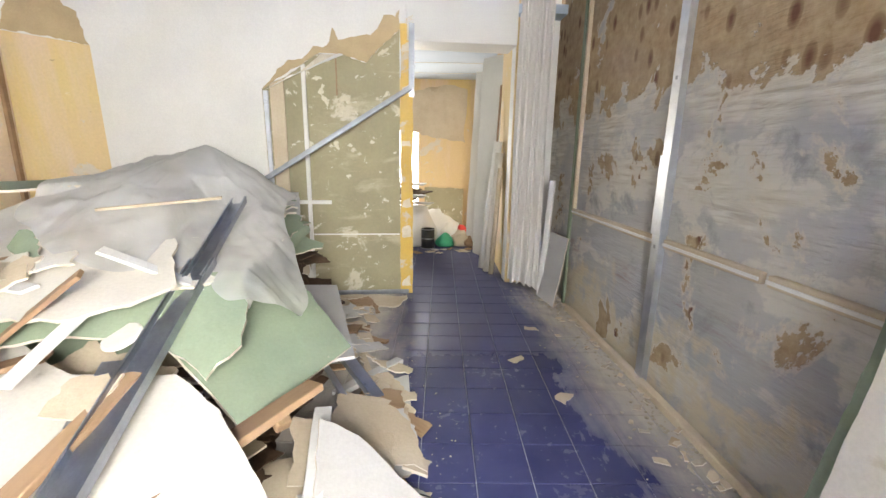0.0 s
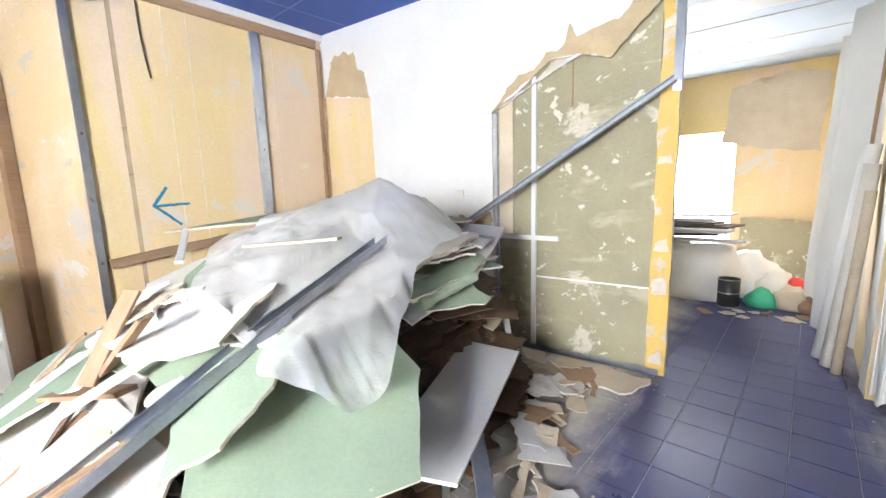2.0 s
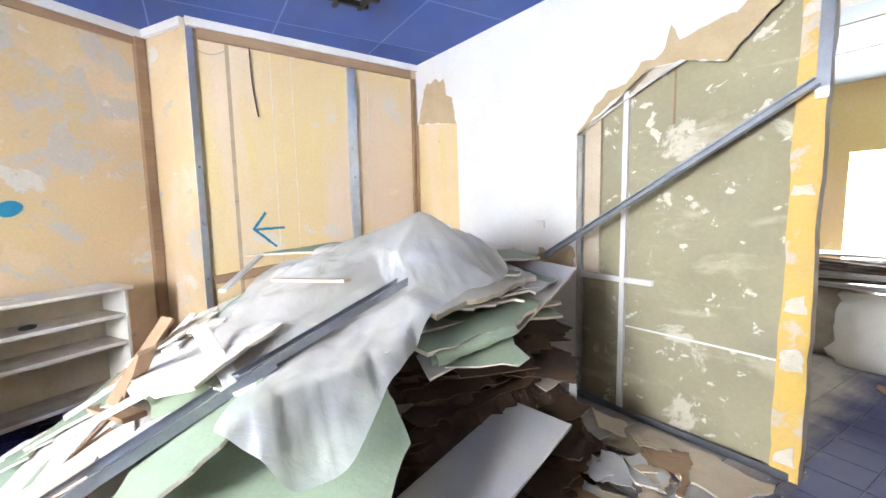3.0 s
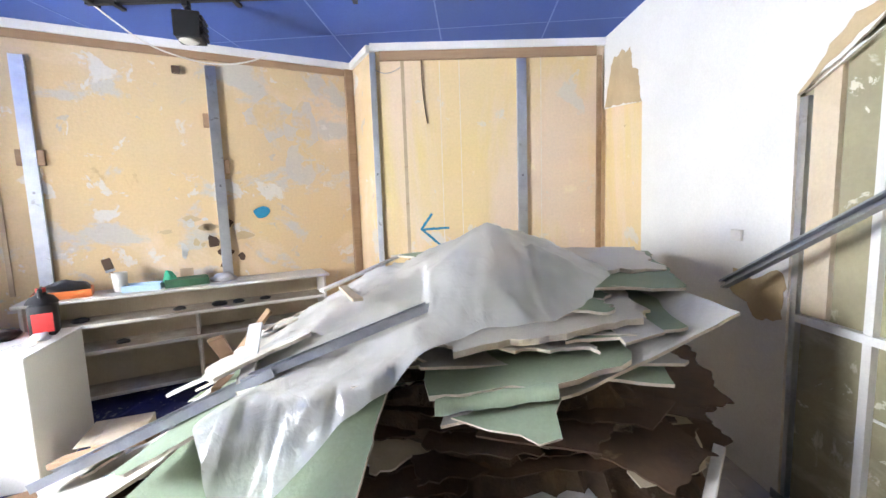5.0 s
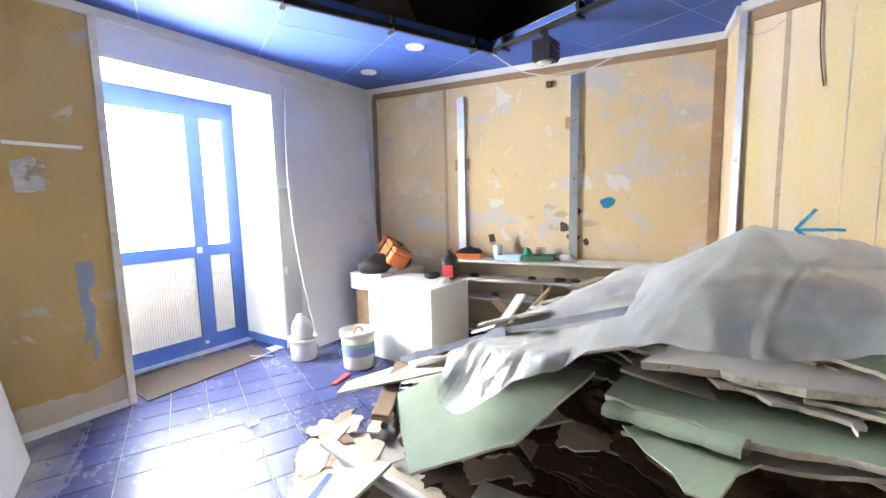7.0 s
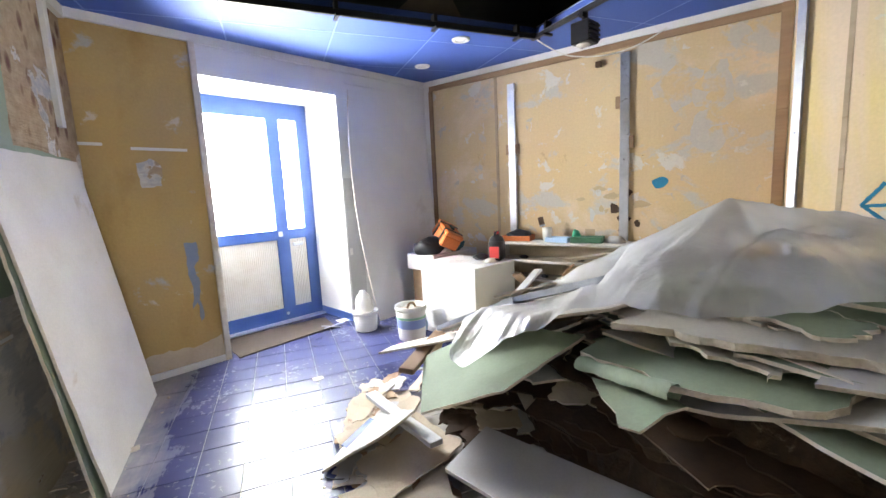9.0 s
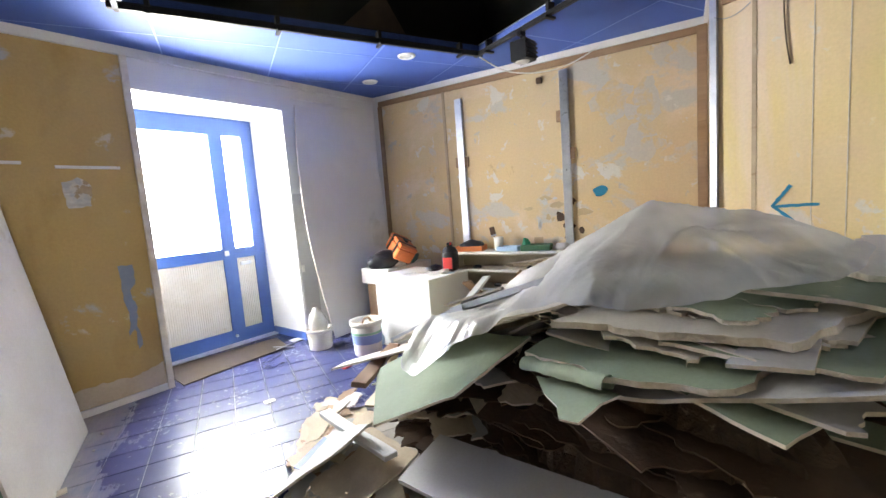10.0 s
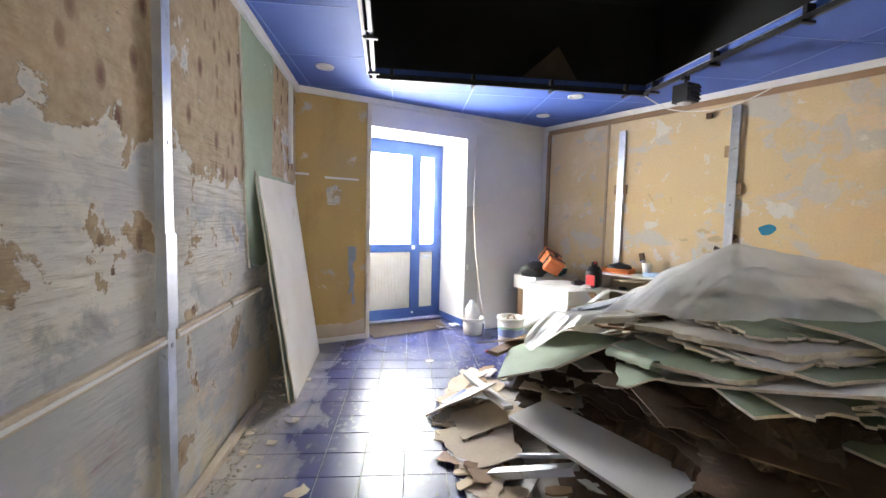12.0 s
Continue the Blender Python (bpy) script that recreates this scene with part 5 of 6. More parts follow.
for it in range(8):
    moved = {}
    for v in bm.verts:
        nb = [e.other_vert(v) for e in v.link_edges if e.is_boundary]
        if len(nb) == 2:
            moved[v] = v.co * 0.4 + (nb[0].co + nb[1].co) * 0.3
    for v, c in moved.items():
        v.co = c
tagged(finish("polythene_film", bm, M_FILM, None, "", Matrix(), True), "crumpled milky polythene film draped over the heap", "plastic sheet")

# ---- furniture and things, south-west side ----
# long low shelf along the ochre wall
sh = empty("shelf_unit", F_W2 @ pose(1.22, -0.03, 0), "long low cream shelf unit with dusty shelves by the ochre wall", "shelf")
SL, SD = 2.15, 0.34
for x in (0.0, SL - 0.022):
    part("side_panel", boxes((x, x + 0.022, -SD, 0, 0, 0.86), bevel=0.002), M_BOARDWHITE, sh)
part("side_panel", boxes((SL / 2 - 0.011, SL / 2 + 0.011, -SD + 0.05, 0, 0.09, 0.66), bevel=0.002), M_BOARDWHITE, sh)
part("top", boxes((-0.03, SL + 0.03, -SD - 0.03, 0.0, 0.86, 0.885), bevel=0.004), M_BOARDWHITE, sh)
M_SHELFDUST = surface("dusty_shelf", (0.36, 0.29, 0.22), (0.52, 0.46, 0.37), 5, 0.9, 0, 0.2)
for z, dd in ((0.66, 0.0), (0.45, 0.0), (0.09, 0.02)):
    s_ = part("shelf", boxes((0.024, SL - 0.024, -SD + dd + 0.012, -0.012, z, z + 0.02), bevel=0.002), M_SHELFDUST, sh, "dusty brown shelf")
    part("edge_strip", boxes((0.024, SL - 0.024, -SD + dd, -SD + dd + 0.012, z - 0.004, z + 0.022)), M_BOARDWHITE, s_)
part("back", boxes((0.022, SL - 0.022, -0.012, 0.0, 0.0, 0.86)), M_CREAM, sh, "cream back panel")

# white plinth
pl = empty("plinth", pose(-1.61, -0.04, 0, 0, 0, 202.5), "white painted box plinth standing on blue tiles", "plinth")
part("body", boxes((0, 0.63, 0.0, 0.775, 0.0, 0.738), bevel=0.004), M_WHITE, pl)
part("top_board", boxes((-0.006, 0.636, -0.006, 0.781, 0.740, 0.752), bevel=0.003), M_WHITE, pl, "loose white top board")
TOP = pl.matrix_world.copy()


def paper(m, w, h, label, lines=4):
    e = empty("paper_sheet", m, label, "paper")
    part("leaf", boxes((0, w, 0, h, 0, 0.0015)), M_PLASTICWHITE, e)
    for k in range(lines):
        part("text_bar", boxes((w * 0.1, w * (0.6 + 0.1 * (k % 3)), h * (0.8 - 0.16 * k), h * (0.83 - 0.16 * k), 0.0016, 0.002)), M_DARKSTEEL, e, "unreadable printed line")
    return e


paper(TOP @ pose(0.10, 0.30, 0.753, 0, 0, 12), 0.30, 0.21, "printed paper sheet on the white plinth")
paper(TOP @ pose(0.16, 0.08, 0.753, 0, 0, -8), 0.21, 0.15, "small printed sheet on the white plinth", 3)

# cabinet behind the plinth
cb = empty("side_cabinet", pose(-1.994, -1.145, 0, 0, 0, 205), "low brown cabinet draped with a white board", "cabinet")
part("body", boxes((-0.50, 0.20, 0.02, 0.38, 0.0, 0.60), bevel=0.004), M_WOOD, cb)
part("cover", boxes((-0.56, 0.22, -0.04, 0.40, 0.60, 0.78), bevel=0.006), M_BOARDWHITE, cb, "pale box on top")
CB = cb.matrix_world.copy()


def jerrycan(m, mat, cap, label, lab_mat):
    e = empty("jerrycan", m, label, "jerrycan")
    bm = boxes((-0.09, 0.09, -0.07, 0.07, 0.0, 0.21), bevel=0.02)
    part("body", bm, mat, e, "", True)
    part("shoulder", lathe([(0.085, 0.205), (0.06, 0.245), (0.028, 0.26), (0.028, 0.275)], 16), mat, e, "", True)
    bm = bmesh.new()
    for p, q in (((0.05, 0, 0.235), (0.05, 0, 0.29)), ((0.05, 0, 0.29), (-0.06, 0, 0.29)), ((-0.06, 0, 0.29), (-0.075, 0, 0.21))):
        tube(bm, p, q, 0.013, 8)
    part("grip", bm, mat, e)
    part("cap", lathe([(0, 0.30), (0.026, 0.30), (0.026, 0.272), (0, 0.272)], 14), cap, e, "red screw cap")
    part("label_sticker", boxes((-0.06, 0.06, -0.0725, -0.0705, 0.03, 0.15)), lab_mat, e, "coloured label without lettering")
    part("label_sticker", boxes((0.0905, 0.0925, -0.05, 0.05, 0.03, 0.15)), lab_mat, e, "coloured label without lettering")
    return e


jerrycan(TOP @ pose(0.52, 0.14, 0.752, 0, 0, 200), M_BLACKPLASTIC, M_RED, "black plastic jerrycan with red cap and label", M_RED)


def soft_heap(name, m, sx, sy, sz, mat, label, category, seed, sub=3):
    bm = bmesh.new()
    bmesh.ops.create_icosphere(bm, subdivisions=sub, radius=1.0)
    o = Vector((seed * 3.1, seed * 1.7, 0))
    for v in bm.verts:
        k = 1 + 0.28 * noise.noise(v.co * 1.5 + o) + 0.12 * noise.noise(v.co * 4 + o)
        v.co = Vector((v.co.x * sx * k, v.co.y * sy * k, max(0.0, (v.co.z * 0.75 + 0.35)) * sz * k))
    return tagged(finish(name, bm, mat, None, "", m, True), label, category)


def tool_case(m, label):
    e = empty("tool_case", m @ Matrix.Scale(1.25, 4), label, "tool case")
    part("body", boxes((-0.18, 0.18, -0.11, 0.11, 0, 0.14), bevel=0.012), M_ORANGE, e)
    part("lid", boxes((-0.185, 0.185, -0.115, 0.115, 0.142, 0.19), bevel=0.012), M_ORANGE, e)
    for x in (-0.09, 0.09):
        part("strap", boxes((x - 0.015, x + 0.015, -0.12, 0.12, 0.0, 0.195)), M_BLACKPLASTIC, e, "black latch strap")
    part("grip", boxes((-0.05, 0.05, -0.02, 0.02, 0.192, 0.215), bevel=0.005), M_BLACKPLASTIC, e, "black grip")
    return e


tool_case(CB @ pose(-0.24, 0.10, 0.90, 28, -22, 60) @ Matrix.Scale(0.82, 4), "orange plastic tool case tipped on the cabinet")
soft_heap("work_bag", CB @ pose(-0.40, 0.16, 0.78), 0.20, 0.17, 0.17, M_BLACKPLASTIC, "slumped black work bag on the cabinet", "bag", 1)
soft_heap("folded_jacket", CB @ pose(-0.12, 0.14, 0.78), 0.26, 0.15, 0.15, M_TEAL, "dark teal folded jacket on the cabinet", "jacket", 2)
soft_heap("plastic_bag", CB @ pose(-0.06, 0.26, 0.78), 0.18, 0.12, 0.26, M_GREYBOARD, "crumpled grey plastic bag behind the case", "bag", 3)
soft_heap("white_rag", CB @ pose(-0.30, 0.02, 0.78), 0.10, 0.05, 0.07, M_PLASTICWHITE, "crumpled white rag on the cabinet", "rag", 4)
soft_heap("work_gloves", TOP @ pose(0.50, 0.34, 0.752), 0.10, 0.07, 0.05, M_BLACKPLASTIC, "pair of black work gloves on the plinth", "gloves", 5)
soft_heap("white_gloves", TOP @ pose(0.36, 0.10, 0.752), 0.07, 0.05, 0.04, M_PLASTICWHITE, "crumpled white gloves on the plinth", "gloves", 6)

# things on the shelf unit
SH = sh.matrix_world.copy()


def tray(m, mat, label, w=0.30, d=0.2, h=0.06):
    e = empty("tray", m, label, "tray")
    part("base", boxes((-w / 2, w / 2, -d / 2, d / 2, 0, 0.006)), mat, e)
    for b in ((-w / 2, w / 2, -d / 2, -d / 2 + 0.008, 0.006, h), (-w / 2, w / 2, d / 2 - 0.008, d / 2, 0.006, h), (-w / 2, -w / 2 + 0.008, -d / 2 + 0.008, d / 2 - 0.008, 0.006, h), (w / 2 - 0.008, w / 2, -d / 2 + 0.008, d / 2 - 0.008, 0.006, h)):
        part("wall", boxes(b, bevel=0.002), mat, e)
    return e


tray(SH @ pose(0.22, -0.18, 0.885, 0, 0, 8), M_ORANGE, "orange plastic paint tray on the shelf", 0.34, 0.22, 0.06)
soft_heap("tool_pouch", SH @ pose(0.24, -0.18, 0.895), 0.15, 0.09, 0.11, M_BLACKPLASTIC, "black tool pouch in the orange tray", "pouch", 7)
tray(SH @ pose(0.72, -0.20, 0.885, 0, 0, -5), M_PALEB, "pale blue cardboard tray on the shelf", 0.26, 0.16, 0.05)
can = empty("paint_cup", SH @ pose(0.56, -0.14, 0.885), "white plastic cup holding a brush", "cup")
part("body", lathe([(0, 0), (0.045, 0), (0.055, 0.15), (0.05, 0.15), (0.04, 0.01), (0, 0.01)], 18), M_PLASTICWHITE, can, "", True)
brush = empty("paint_brush", SH @ pose(0.545, -0.14, 0.90, 0, -14, 0), "old brown paint brush standing in a cup", "brush")
part("handle", boxes((-0.012, 0.012, -0.006, 0.006, 0.0, 0.15), bevel=0.003), M_WOOD, brush)
part("bristles", boxes((-0.03, 0.03, -0.012, 0.012, 0.17, 0.26), bevel=0.004), M_DARKWOOD, brush, "stiff dark bristles")
part("ferrule", boxes((-0.03, 0.03, -0.012, 0.012, 0.15, 0.17)), M_DARKSTEEL, brush, "steel ferrule")
box_g = empty("open_box", SH @ pose(1.02, -0.17, 0.885, 0, 0, 6), "small green open box with papers on the shelf", "box")
part("body", boxes((-0.16, 0.16, -0.1, 0.1, 0, 0.06), bevel=0.003), surface("dark_green_card", (0.06, 0.16, 0.08), (0.05, 0.13, 0.07), 5, 0.8), box_g)
part("flap", boxes((-0.04, 0.06, 0.09, 0.095, 0.06, 0.13)), M_PALEWOOD, box_g)
soft_heap("green_bag", SH @ pose(0.90, -0.16, 0.885), 0.05, 0.05, 0.12, M_GREENPL, "crumpled bright green plastic bag", "bag", 8)
soft_heap("grey_rag", SH @ pose(1.30, -0.17, 0.885), 0.10, 0.06, 0.06, M_GREYBOARD, "dusty grey rag on the shelf", "rag", 9)
paper(SH @ pose(1.42, -0.27, 0.886, 0, 0, 10), 0.21, 0.15, "printed paper sheet on the shelf", 3)
for x, y, z, s in ((0.30, -0.2, 0.68, 0.035), (0.95, -0.2, 0.68, 0.03), (1.25, -0.22, 0.68, 0.04), (1.40, -0.2, 0.68, 0.03), (0.55, -0.2, 0.47, 0.03), (1.62, -0.2, 0.68, 0.03)):
    soft_heap("dark_rag", SH @ pose(x, y, z), s * 1.6, s, s, M_BLACKPLASTIC, "small dark scrap on a dusty shelf", "scrap", int(x * 10), 2)
cbx = empty("cardboard_box", pose(-1.90, 0.22, 0, 0, 0, 25), "brown open cardboard box on the floor", "box")
part("body", boxes((-0.16, 0.16, -0.12, 0.12, 0, 0.20), bevel=0.003), M_CREAM, cbx)
part("flap", boxes((-0.16, 0.16, -0.20, -0.12, 0.195, 0.20)), M_CREAM, cbx)


def bucket(x, y, r, h, label, band=True):
    e = empty("bucket", pose(x, y, 0, 0, 0, 25), label, "bucket", "paint buckets")
    part("body", lathe([(0, 0.0), (r * 0.88, 0), (r * 0.90, 0.01), (r, h * 0.93), (r * 0.97, h * 0.93), (r * 0.86, 0.015), (0, 0.015)], 28), M_PLASTICWHITE, e, "", True)
    part("rim", lathe([(r * 1.0, h * 0.86), (r * 1.07, h * 0.87), (r * 1.07, h), (r * 0.98, h), (r * 0.98, h * 0.87)], 28), M_PLASTICWHITE, e, "", True)
    part("mortar", lathe([(0, h * 0.9), (r * 0.5, h * 0.91), (r * 0.95, h * 0.86)], 18), M_DUST, e, "dried mortar inside", True)
    if band:
        part("label_band", lathe([(r * 0.951, h * 0.36), (r * 0.982, h * 0.62)], 28), surface("bucket_label", (0.24, 0.33, 0.58), (0.28, 0.36, 0.60), 6, 0.5), e, "faded blue printed band", True)
        part("label_band", lathe([(r * 0.990, h * 0.63), (r * 0.996, h * 0.70)], 28), surface("bucket_label_green", (0.25, 0.48, 0.30), (0.3, 0.5, 0.33), 6, 0.5), e, "faded green printed band", True)
    return e


bucket(-1.12, -0.58, 0.155, 0.35, "white plastic paint bucket with a faded blue band")
tube_bm = bmesh.new()
for k in range(6):
    a, b = radians(180 * k / 6), radians(180 * (k + 1) / 6)
    tube(tube_bm, (0.05 * math.cos(a), 0, 0.05 * math.sin(a)), (0.05 * math.cos(b), 0, 0.05 * math.sin(b)), 0.011, 8)
tagged(finish("trowel_handle", tube_bm, M_WOOD, None, "", pose(-1.12, -0.56, 0.325, 0, 0, 20)), "brown wooden tool grip in the bucket", "handle")
bucket(-0.74, -1.09, 0.135, 0.22, "small white mortar bucket by the recess", False)
jug = empty("plastic_jug", pose(-0.74, -1.09, 0.195, 6, 4, 0), "yellowed white plastic jug standing in a bucket", "jug")
part("body", lathe([(0, 0), (0.085, 0.0), (0.10, 0.03), (0.098, 0.12), (0.07, 0.19), (0.035, 0.225), (0.032, 0.25), (0, 0.25)], 20), M_PLASTICWHITE, jug, "", True)
tagged(finish("red_scraper", boxes((-0.11, 0.11, -0.025, 0.025, 0, 0.02), bevel=0.006), M_RED, None, "", pose(-0.87, -0.35, 0.0, 0, 0, 35)), "red plastic scraper lying on the tiles", "scraper")
soft_heap("plastic_bag", pose(-1.32, -0.78, 0), 0.10, 0.08, 0.17, M_PALEB, "pale blue plastic bag beside the bucket", "bag", 10)
for p, q in (((-0.55, -1.45), (-0.30, -1.30)), ((-0.48, -1.28), (-0.28, -1.42))):
    beam("metal_offcut", (*p, 0.012), (*q, 0.012), 0.02, 0.012, M_DARKSTEEL, "thin dark metal offcut by the door", "offcut", "door offcuts")
sheet("paper_scrap", [(-0.72, -1.55, 0.008), (-0.50, -1.48, 0.008), (-0.46, -1.60, 0.008), (-0.68, -1.68, 0.008)], WHITE, "white paper scrap by the door", "paper", thick=0.002, rag=0.006, warp=0)
sheet("paper_scrap", [(-0.16, 0.02, 0.008), (-0.08, 0.04, 0.008), (-0.07, -0.02, 0.008), (-0.15, -0.03, 0.008)], WHITE, "small white paper scrap on blue tiles", "paper", thick=0.002, rag=0.006, warp=0)
soft_heap("pink_wrapper", pose(-2.85, 1.55, 0.0), 0.16, 0.14, 0.42, M_PINK, "crumpled pink and white wrapping behind the heap", "wrapper", 11)
soft_heap("black_bag", pose(-2.95, 1.95, 0.0), 0.22, 0.2, 0.75, M_BLACKPLASTIC, "black rubbish bag behind the heap", "bag", 12)

# leaning plasterboard on the south wall
lb = bmesh.new()
cols = 13
front, back = [], []
for k in range(cols):
    t = k / (cols - 1)
    z = 2.70 * t
    off = 0.26 * (1 - t) ** 1.35 + 0.018
    left = 2.47 - 0.10 * math.sin(math.pi * t) * 1.0 - 0.04 * t
    front.append((lb.verts.new((left, -off, z)), lb.verts.new((3.60, -off, z))))
    back.append((lb.verts.new((left, -off + 0.0125, z)), lb.verts.new((3.60, -off + 0.0125, z))))
for k in range(cols - 1):
    a, b, c, d = front[k], front[k + 1], back[k], back[k + 1]
    lb.faces.new((a[0], a[1], b[1], b[0]))
    lb.faces.new((c[1], c[0], d[0], d[1]))
    for q in ((a[0], b[0], d[0], c[0]), (a[1], c[1], d[1], b[1])):
        lb.faces.new(q).material_index = 1
lb.faces.new((front[0][0], back[0][0], back[0][1], front[0][1])).material_index = 1
lb.faces.new((front[-1][0], front[-1][1], back[-1][1], back[-1][0])).material_index = 1
bmesh.ops.recalc_face_normals(lb, faces=lb.faces)
e = empty("leaning_board", F_S @ pose(0, 0, 0), "tall white plasterboard leaning loosely on the wall", "plasterboard")
part("board", lb, [M_WHITE, M_GYPSUM], e)
part("socket_box", boxes((3.35, 3.43, -0.215, -0.16, 0.80, 0.88)), M_BLACKPLASTIC, e, "dark square socket cut-out")
setting("green_lining", boxes((2.29, 2.50, -0.006, 0.0, 0.0, 1.7)), M_GREYBOARD, F_S, "grey unpainted strip behind the leaning board")
tagged(finish("wall_socket", boxes((2.30, 2.335, -0.016, -0.006, 0.80, 0.88), bevel=0.002), M_PLASTICWHITE, None, "", F_S), "small white wall switch by the recess", "switch")
beam("white_strip", (-1.78, -1.80, 0.9), (-1.92, -1.45, 0.62), 0.03, 0.012, M_WHITE, "white strip leaning in the corner", "strip", "white strips")
setting("crack_line", boxes((2.40, 3.40, -0.010, 0.0, 2.765, 2.785)), M_WHITE, F_S, "raised plaster bead high on the white wall")

# panel leaning on the east wall, with a green board behind it
sheet("leaning_plasterboard", [(1.0, 0.95, 0.005), (1.10, -0.30, 0.005), (1.37, -0.38, 1.83), (1.305, 0.95, 1.80)], [M_BOARDWHITE, M_GYPSUM, M_GREEN], "white plasterboard panel leaning on the stripped wall", "plasterboard", thick=0.014, rag=0.003, keep=(0, 1), warp=0.006, rest=False)
sheet("leaning_plasterboard", [(1.03, 1.01, 0.003), (1.135, -0.26, 0.003), (1.385, -0.33, 1.85), (1.316, 0.98, 1.84)], GREEN, "green plasterboard behind a leaning panel", "plasterboard", thick=0.014, rag=0.006, warp=0.006, rest=False)

# ---- track spotlight ----
sp = empty("track_spotlight", pose(-2.41, 0.53, HEIGHT - 0.075, 0, 0, 20), "black box spotlight on the ceiling track", "spotlight")
part("adapter", boxes((-0.04, 0.04, -0.02, 0.02, -0.03, 0.02), bevel=0.003), M_BLACKMETAL, sp)
bm = bmesh.new()
tube(bm, (0, 0, -0.03), (0, 0, -0.08), 0.012, 10)
part("stem", bm, M_BLACKMETAL, sp)
part("housing", boxes((-0.085, 0.085, -0.07, 0.09, -0.24, -0.075), bevel=0.006), M_BLACKMETAL, sp)
part("lens", lathe([(0, -0.252), (0.05, -0.250), (0.062, -0.240), (0.0, -0.238)], 20), M_PLASTICWHITE, sp, "pale round lens", True)
for k in range(4):
    part("cooling_fin", boxes((-0.08, 0.08, 0.09, 0.105, -0.22 + 0.035 * k, -0.205 + 0.035 * k)), M_BLACKMETAL, sp)


def cable(pts, r, mat, label):
    cu = bpy.data.curves.new("cable", "CURVE")
    cu.dimensions, cu.bevel_depth, cu.bevel_resolution = "3D", r, 2
    s = cu.splines.new("NURBS")
    s.points.add(len(pts) - 1)
    for p, q in zip(s.points, pts):
        p.co = (*q, 1)
    s.use_endpoint_u, s.order_u = True, 3
    dg = bpy.data.objects.new("cable_tmp", cu)
    scene.collection.objects.link(dg)
    me = bpy.data.meshes.new_from_object(dg.evaluated_get(bpy.context.evaluated_depsgraph_get()))
    bpy.data.objects.remove(dg)
    me.materials.append(mat)
    return tagged(new("cable", me), label, "cable", "loose cables")


bpy.context.view_layer.update()
cable([(-2.36, -0.10, 2.90), (-2.42, 0.0, 2.80), (-2.55, 0.15, 2.66), (-2.85, 0.40, 2.62), (-3.05, 0.62, 2.70), (-3.15, 0.70, 2.78)], 0.006, M_PLASTICWHITE, "thin white cable hanging from the ceiling track")
cable([tuple(F_W1 @ Vector((0.46, -0.012, 2.80))), tuple(F_W1 @ Vector((0.455, -0.015, 2.5))), tuple(F_W1 @ Vector((0.50, -0.012, 2.24)))], 0.005, M_DARKWOOD, "dark cable hanging on the yellow wall")
cable([tuple(F_W1 @ Vector((0.04, -0.05, 2.72))), tuple(F_W1 @ Vector((0.14, -0.04, 2.64))), tuple(F_W1 @ Vector((0.27, -0.03, 2.74)))], 0.003, M_DARKSTEEL, "thin wire on the yellow wall")
cable([(-0.30, 1.05, 0.02), (-0.05, 1.25, 0.02), (-0.02, 1.35, 0.03), (-0.15, 1.38, 0.02)], 0.003, M_BLACKPLASTIC, "thin black wire on the tiles")
tagged(finish("wall_hook", boxes((-0.03, 0.03, -0.04, 0, -0.06, 0.0), bevel=0.005), M_DARKWOOD, None, "", F_W2 @ pose(2.30, 0, 2.74)), "small dark wooden hook under the batten", "hook")

# paint marks on the walls
arrow = empty("spray_arrow", F_W1 @ pose(0.53, -0.003, 1.26), "blue spray-painted arrow on the yellow wall", "graffiti")


def stroke(p, q, w, parent):
    a, b = Vector(p), Vector(q)
    d = (b - a).normalized()
    nrm = Vector((-d.y, d.x))
    k = 9
    one = [a.lerp(b, i / k) + nrm * w * rng.uniform(0.6, 1.1) for i in range(k + 1)]
    two = [a.lerp(b, i / k) - nrm * w * rng.uniform(0.6, 1.1) for i in range(k, -1, -1)]
    part("stroke", plate(one + two, lambda u, v, w_: (u, w_, v), 0.002), M_SPRAY, parent)


for p, q in (((-0.13, 0.0), (0.14, 0.01)), ((-0.13, 0.0), (-0.02, 0.15)), ((-0.12, 0.0), (0.06, -0.16))):
    stroke(p, q, 0.013, arrow)
dot = [(2.89 + 0.072 * math.cos(t * 0.2417) * (1 + 0.12 * math.sin(0.725 * t)), 1.475 + 0.055 * math.sin(t * 0.2417) * (1 + 0.15 * math.sin(0.4834 * t))) for t in range(26)]
setting("spray_spot", plate(ragged(dot, 0.02, 0.006), lambda u, v, w: (u, -0.003 + w, v), 0.002), M_SPRAY, F_W2, "blue spray-paint blot on the ochre wall")
rs = random.Random(17)
M_BAREP = surface("bare_grey_plaster", (0.56, 0.49, 0.40), (0.52, 0.47, 0.41), 3, 0.9, 0, 0.3, 40, [((0.62, 0.46, 0.26), 4, 0.5, 0.6, ONE)])
for k in range(16):
    s, z = rs.uniform(2.1, 2.75), rs.uniform(1.0, 1.45)
    w, h = rs.uniform(0.02, 0.10), rs.uniform(0.02, 0.08)
    pts = [(s + w * math.cos(a) * rs.uniform(0.5, 1.1), z + h * math.sin(a) * rs.uniform(0.5, 1.1)) for a in [2 * math.pi * i / 9 for i in range(9)]]
    setting("plaster_scab", plate(ragged(pts, 0.02, 0.005), lambda u, v, w_: (u, -0.003 + w_, v), 0.002), (M_GREYBOARD, M_DARKWOOD, M_PAPER)[rs.randrange(3)], F_W2, "flaked paint and mould scab on the ochre wall")
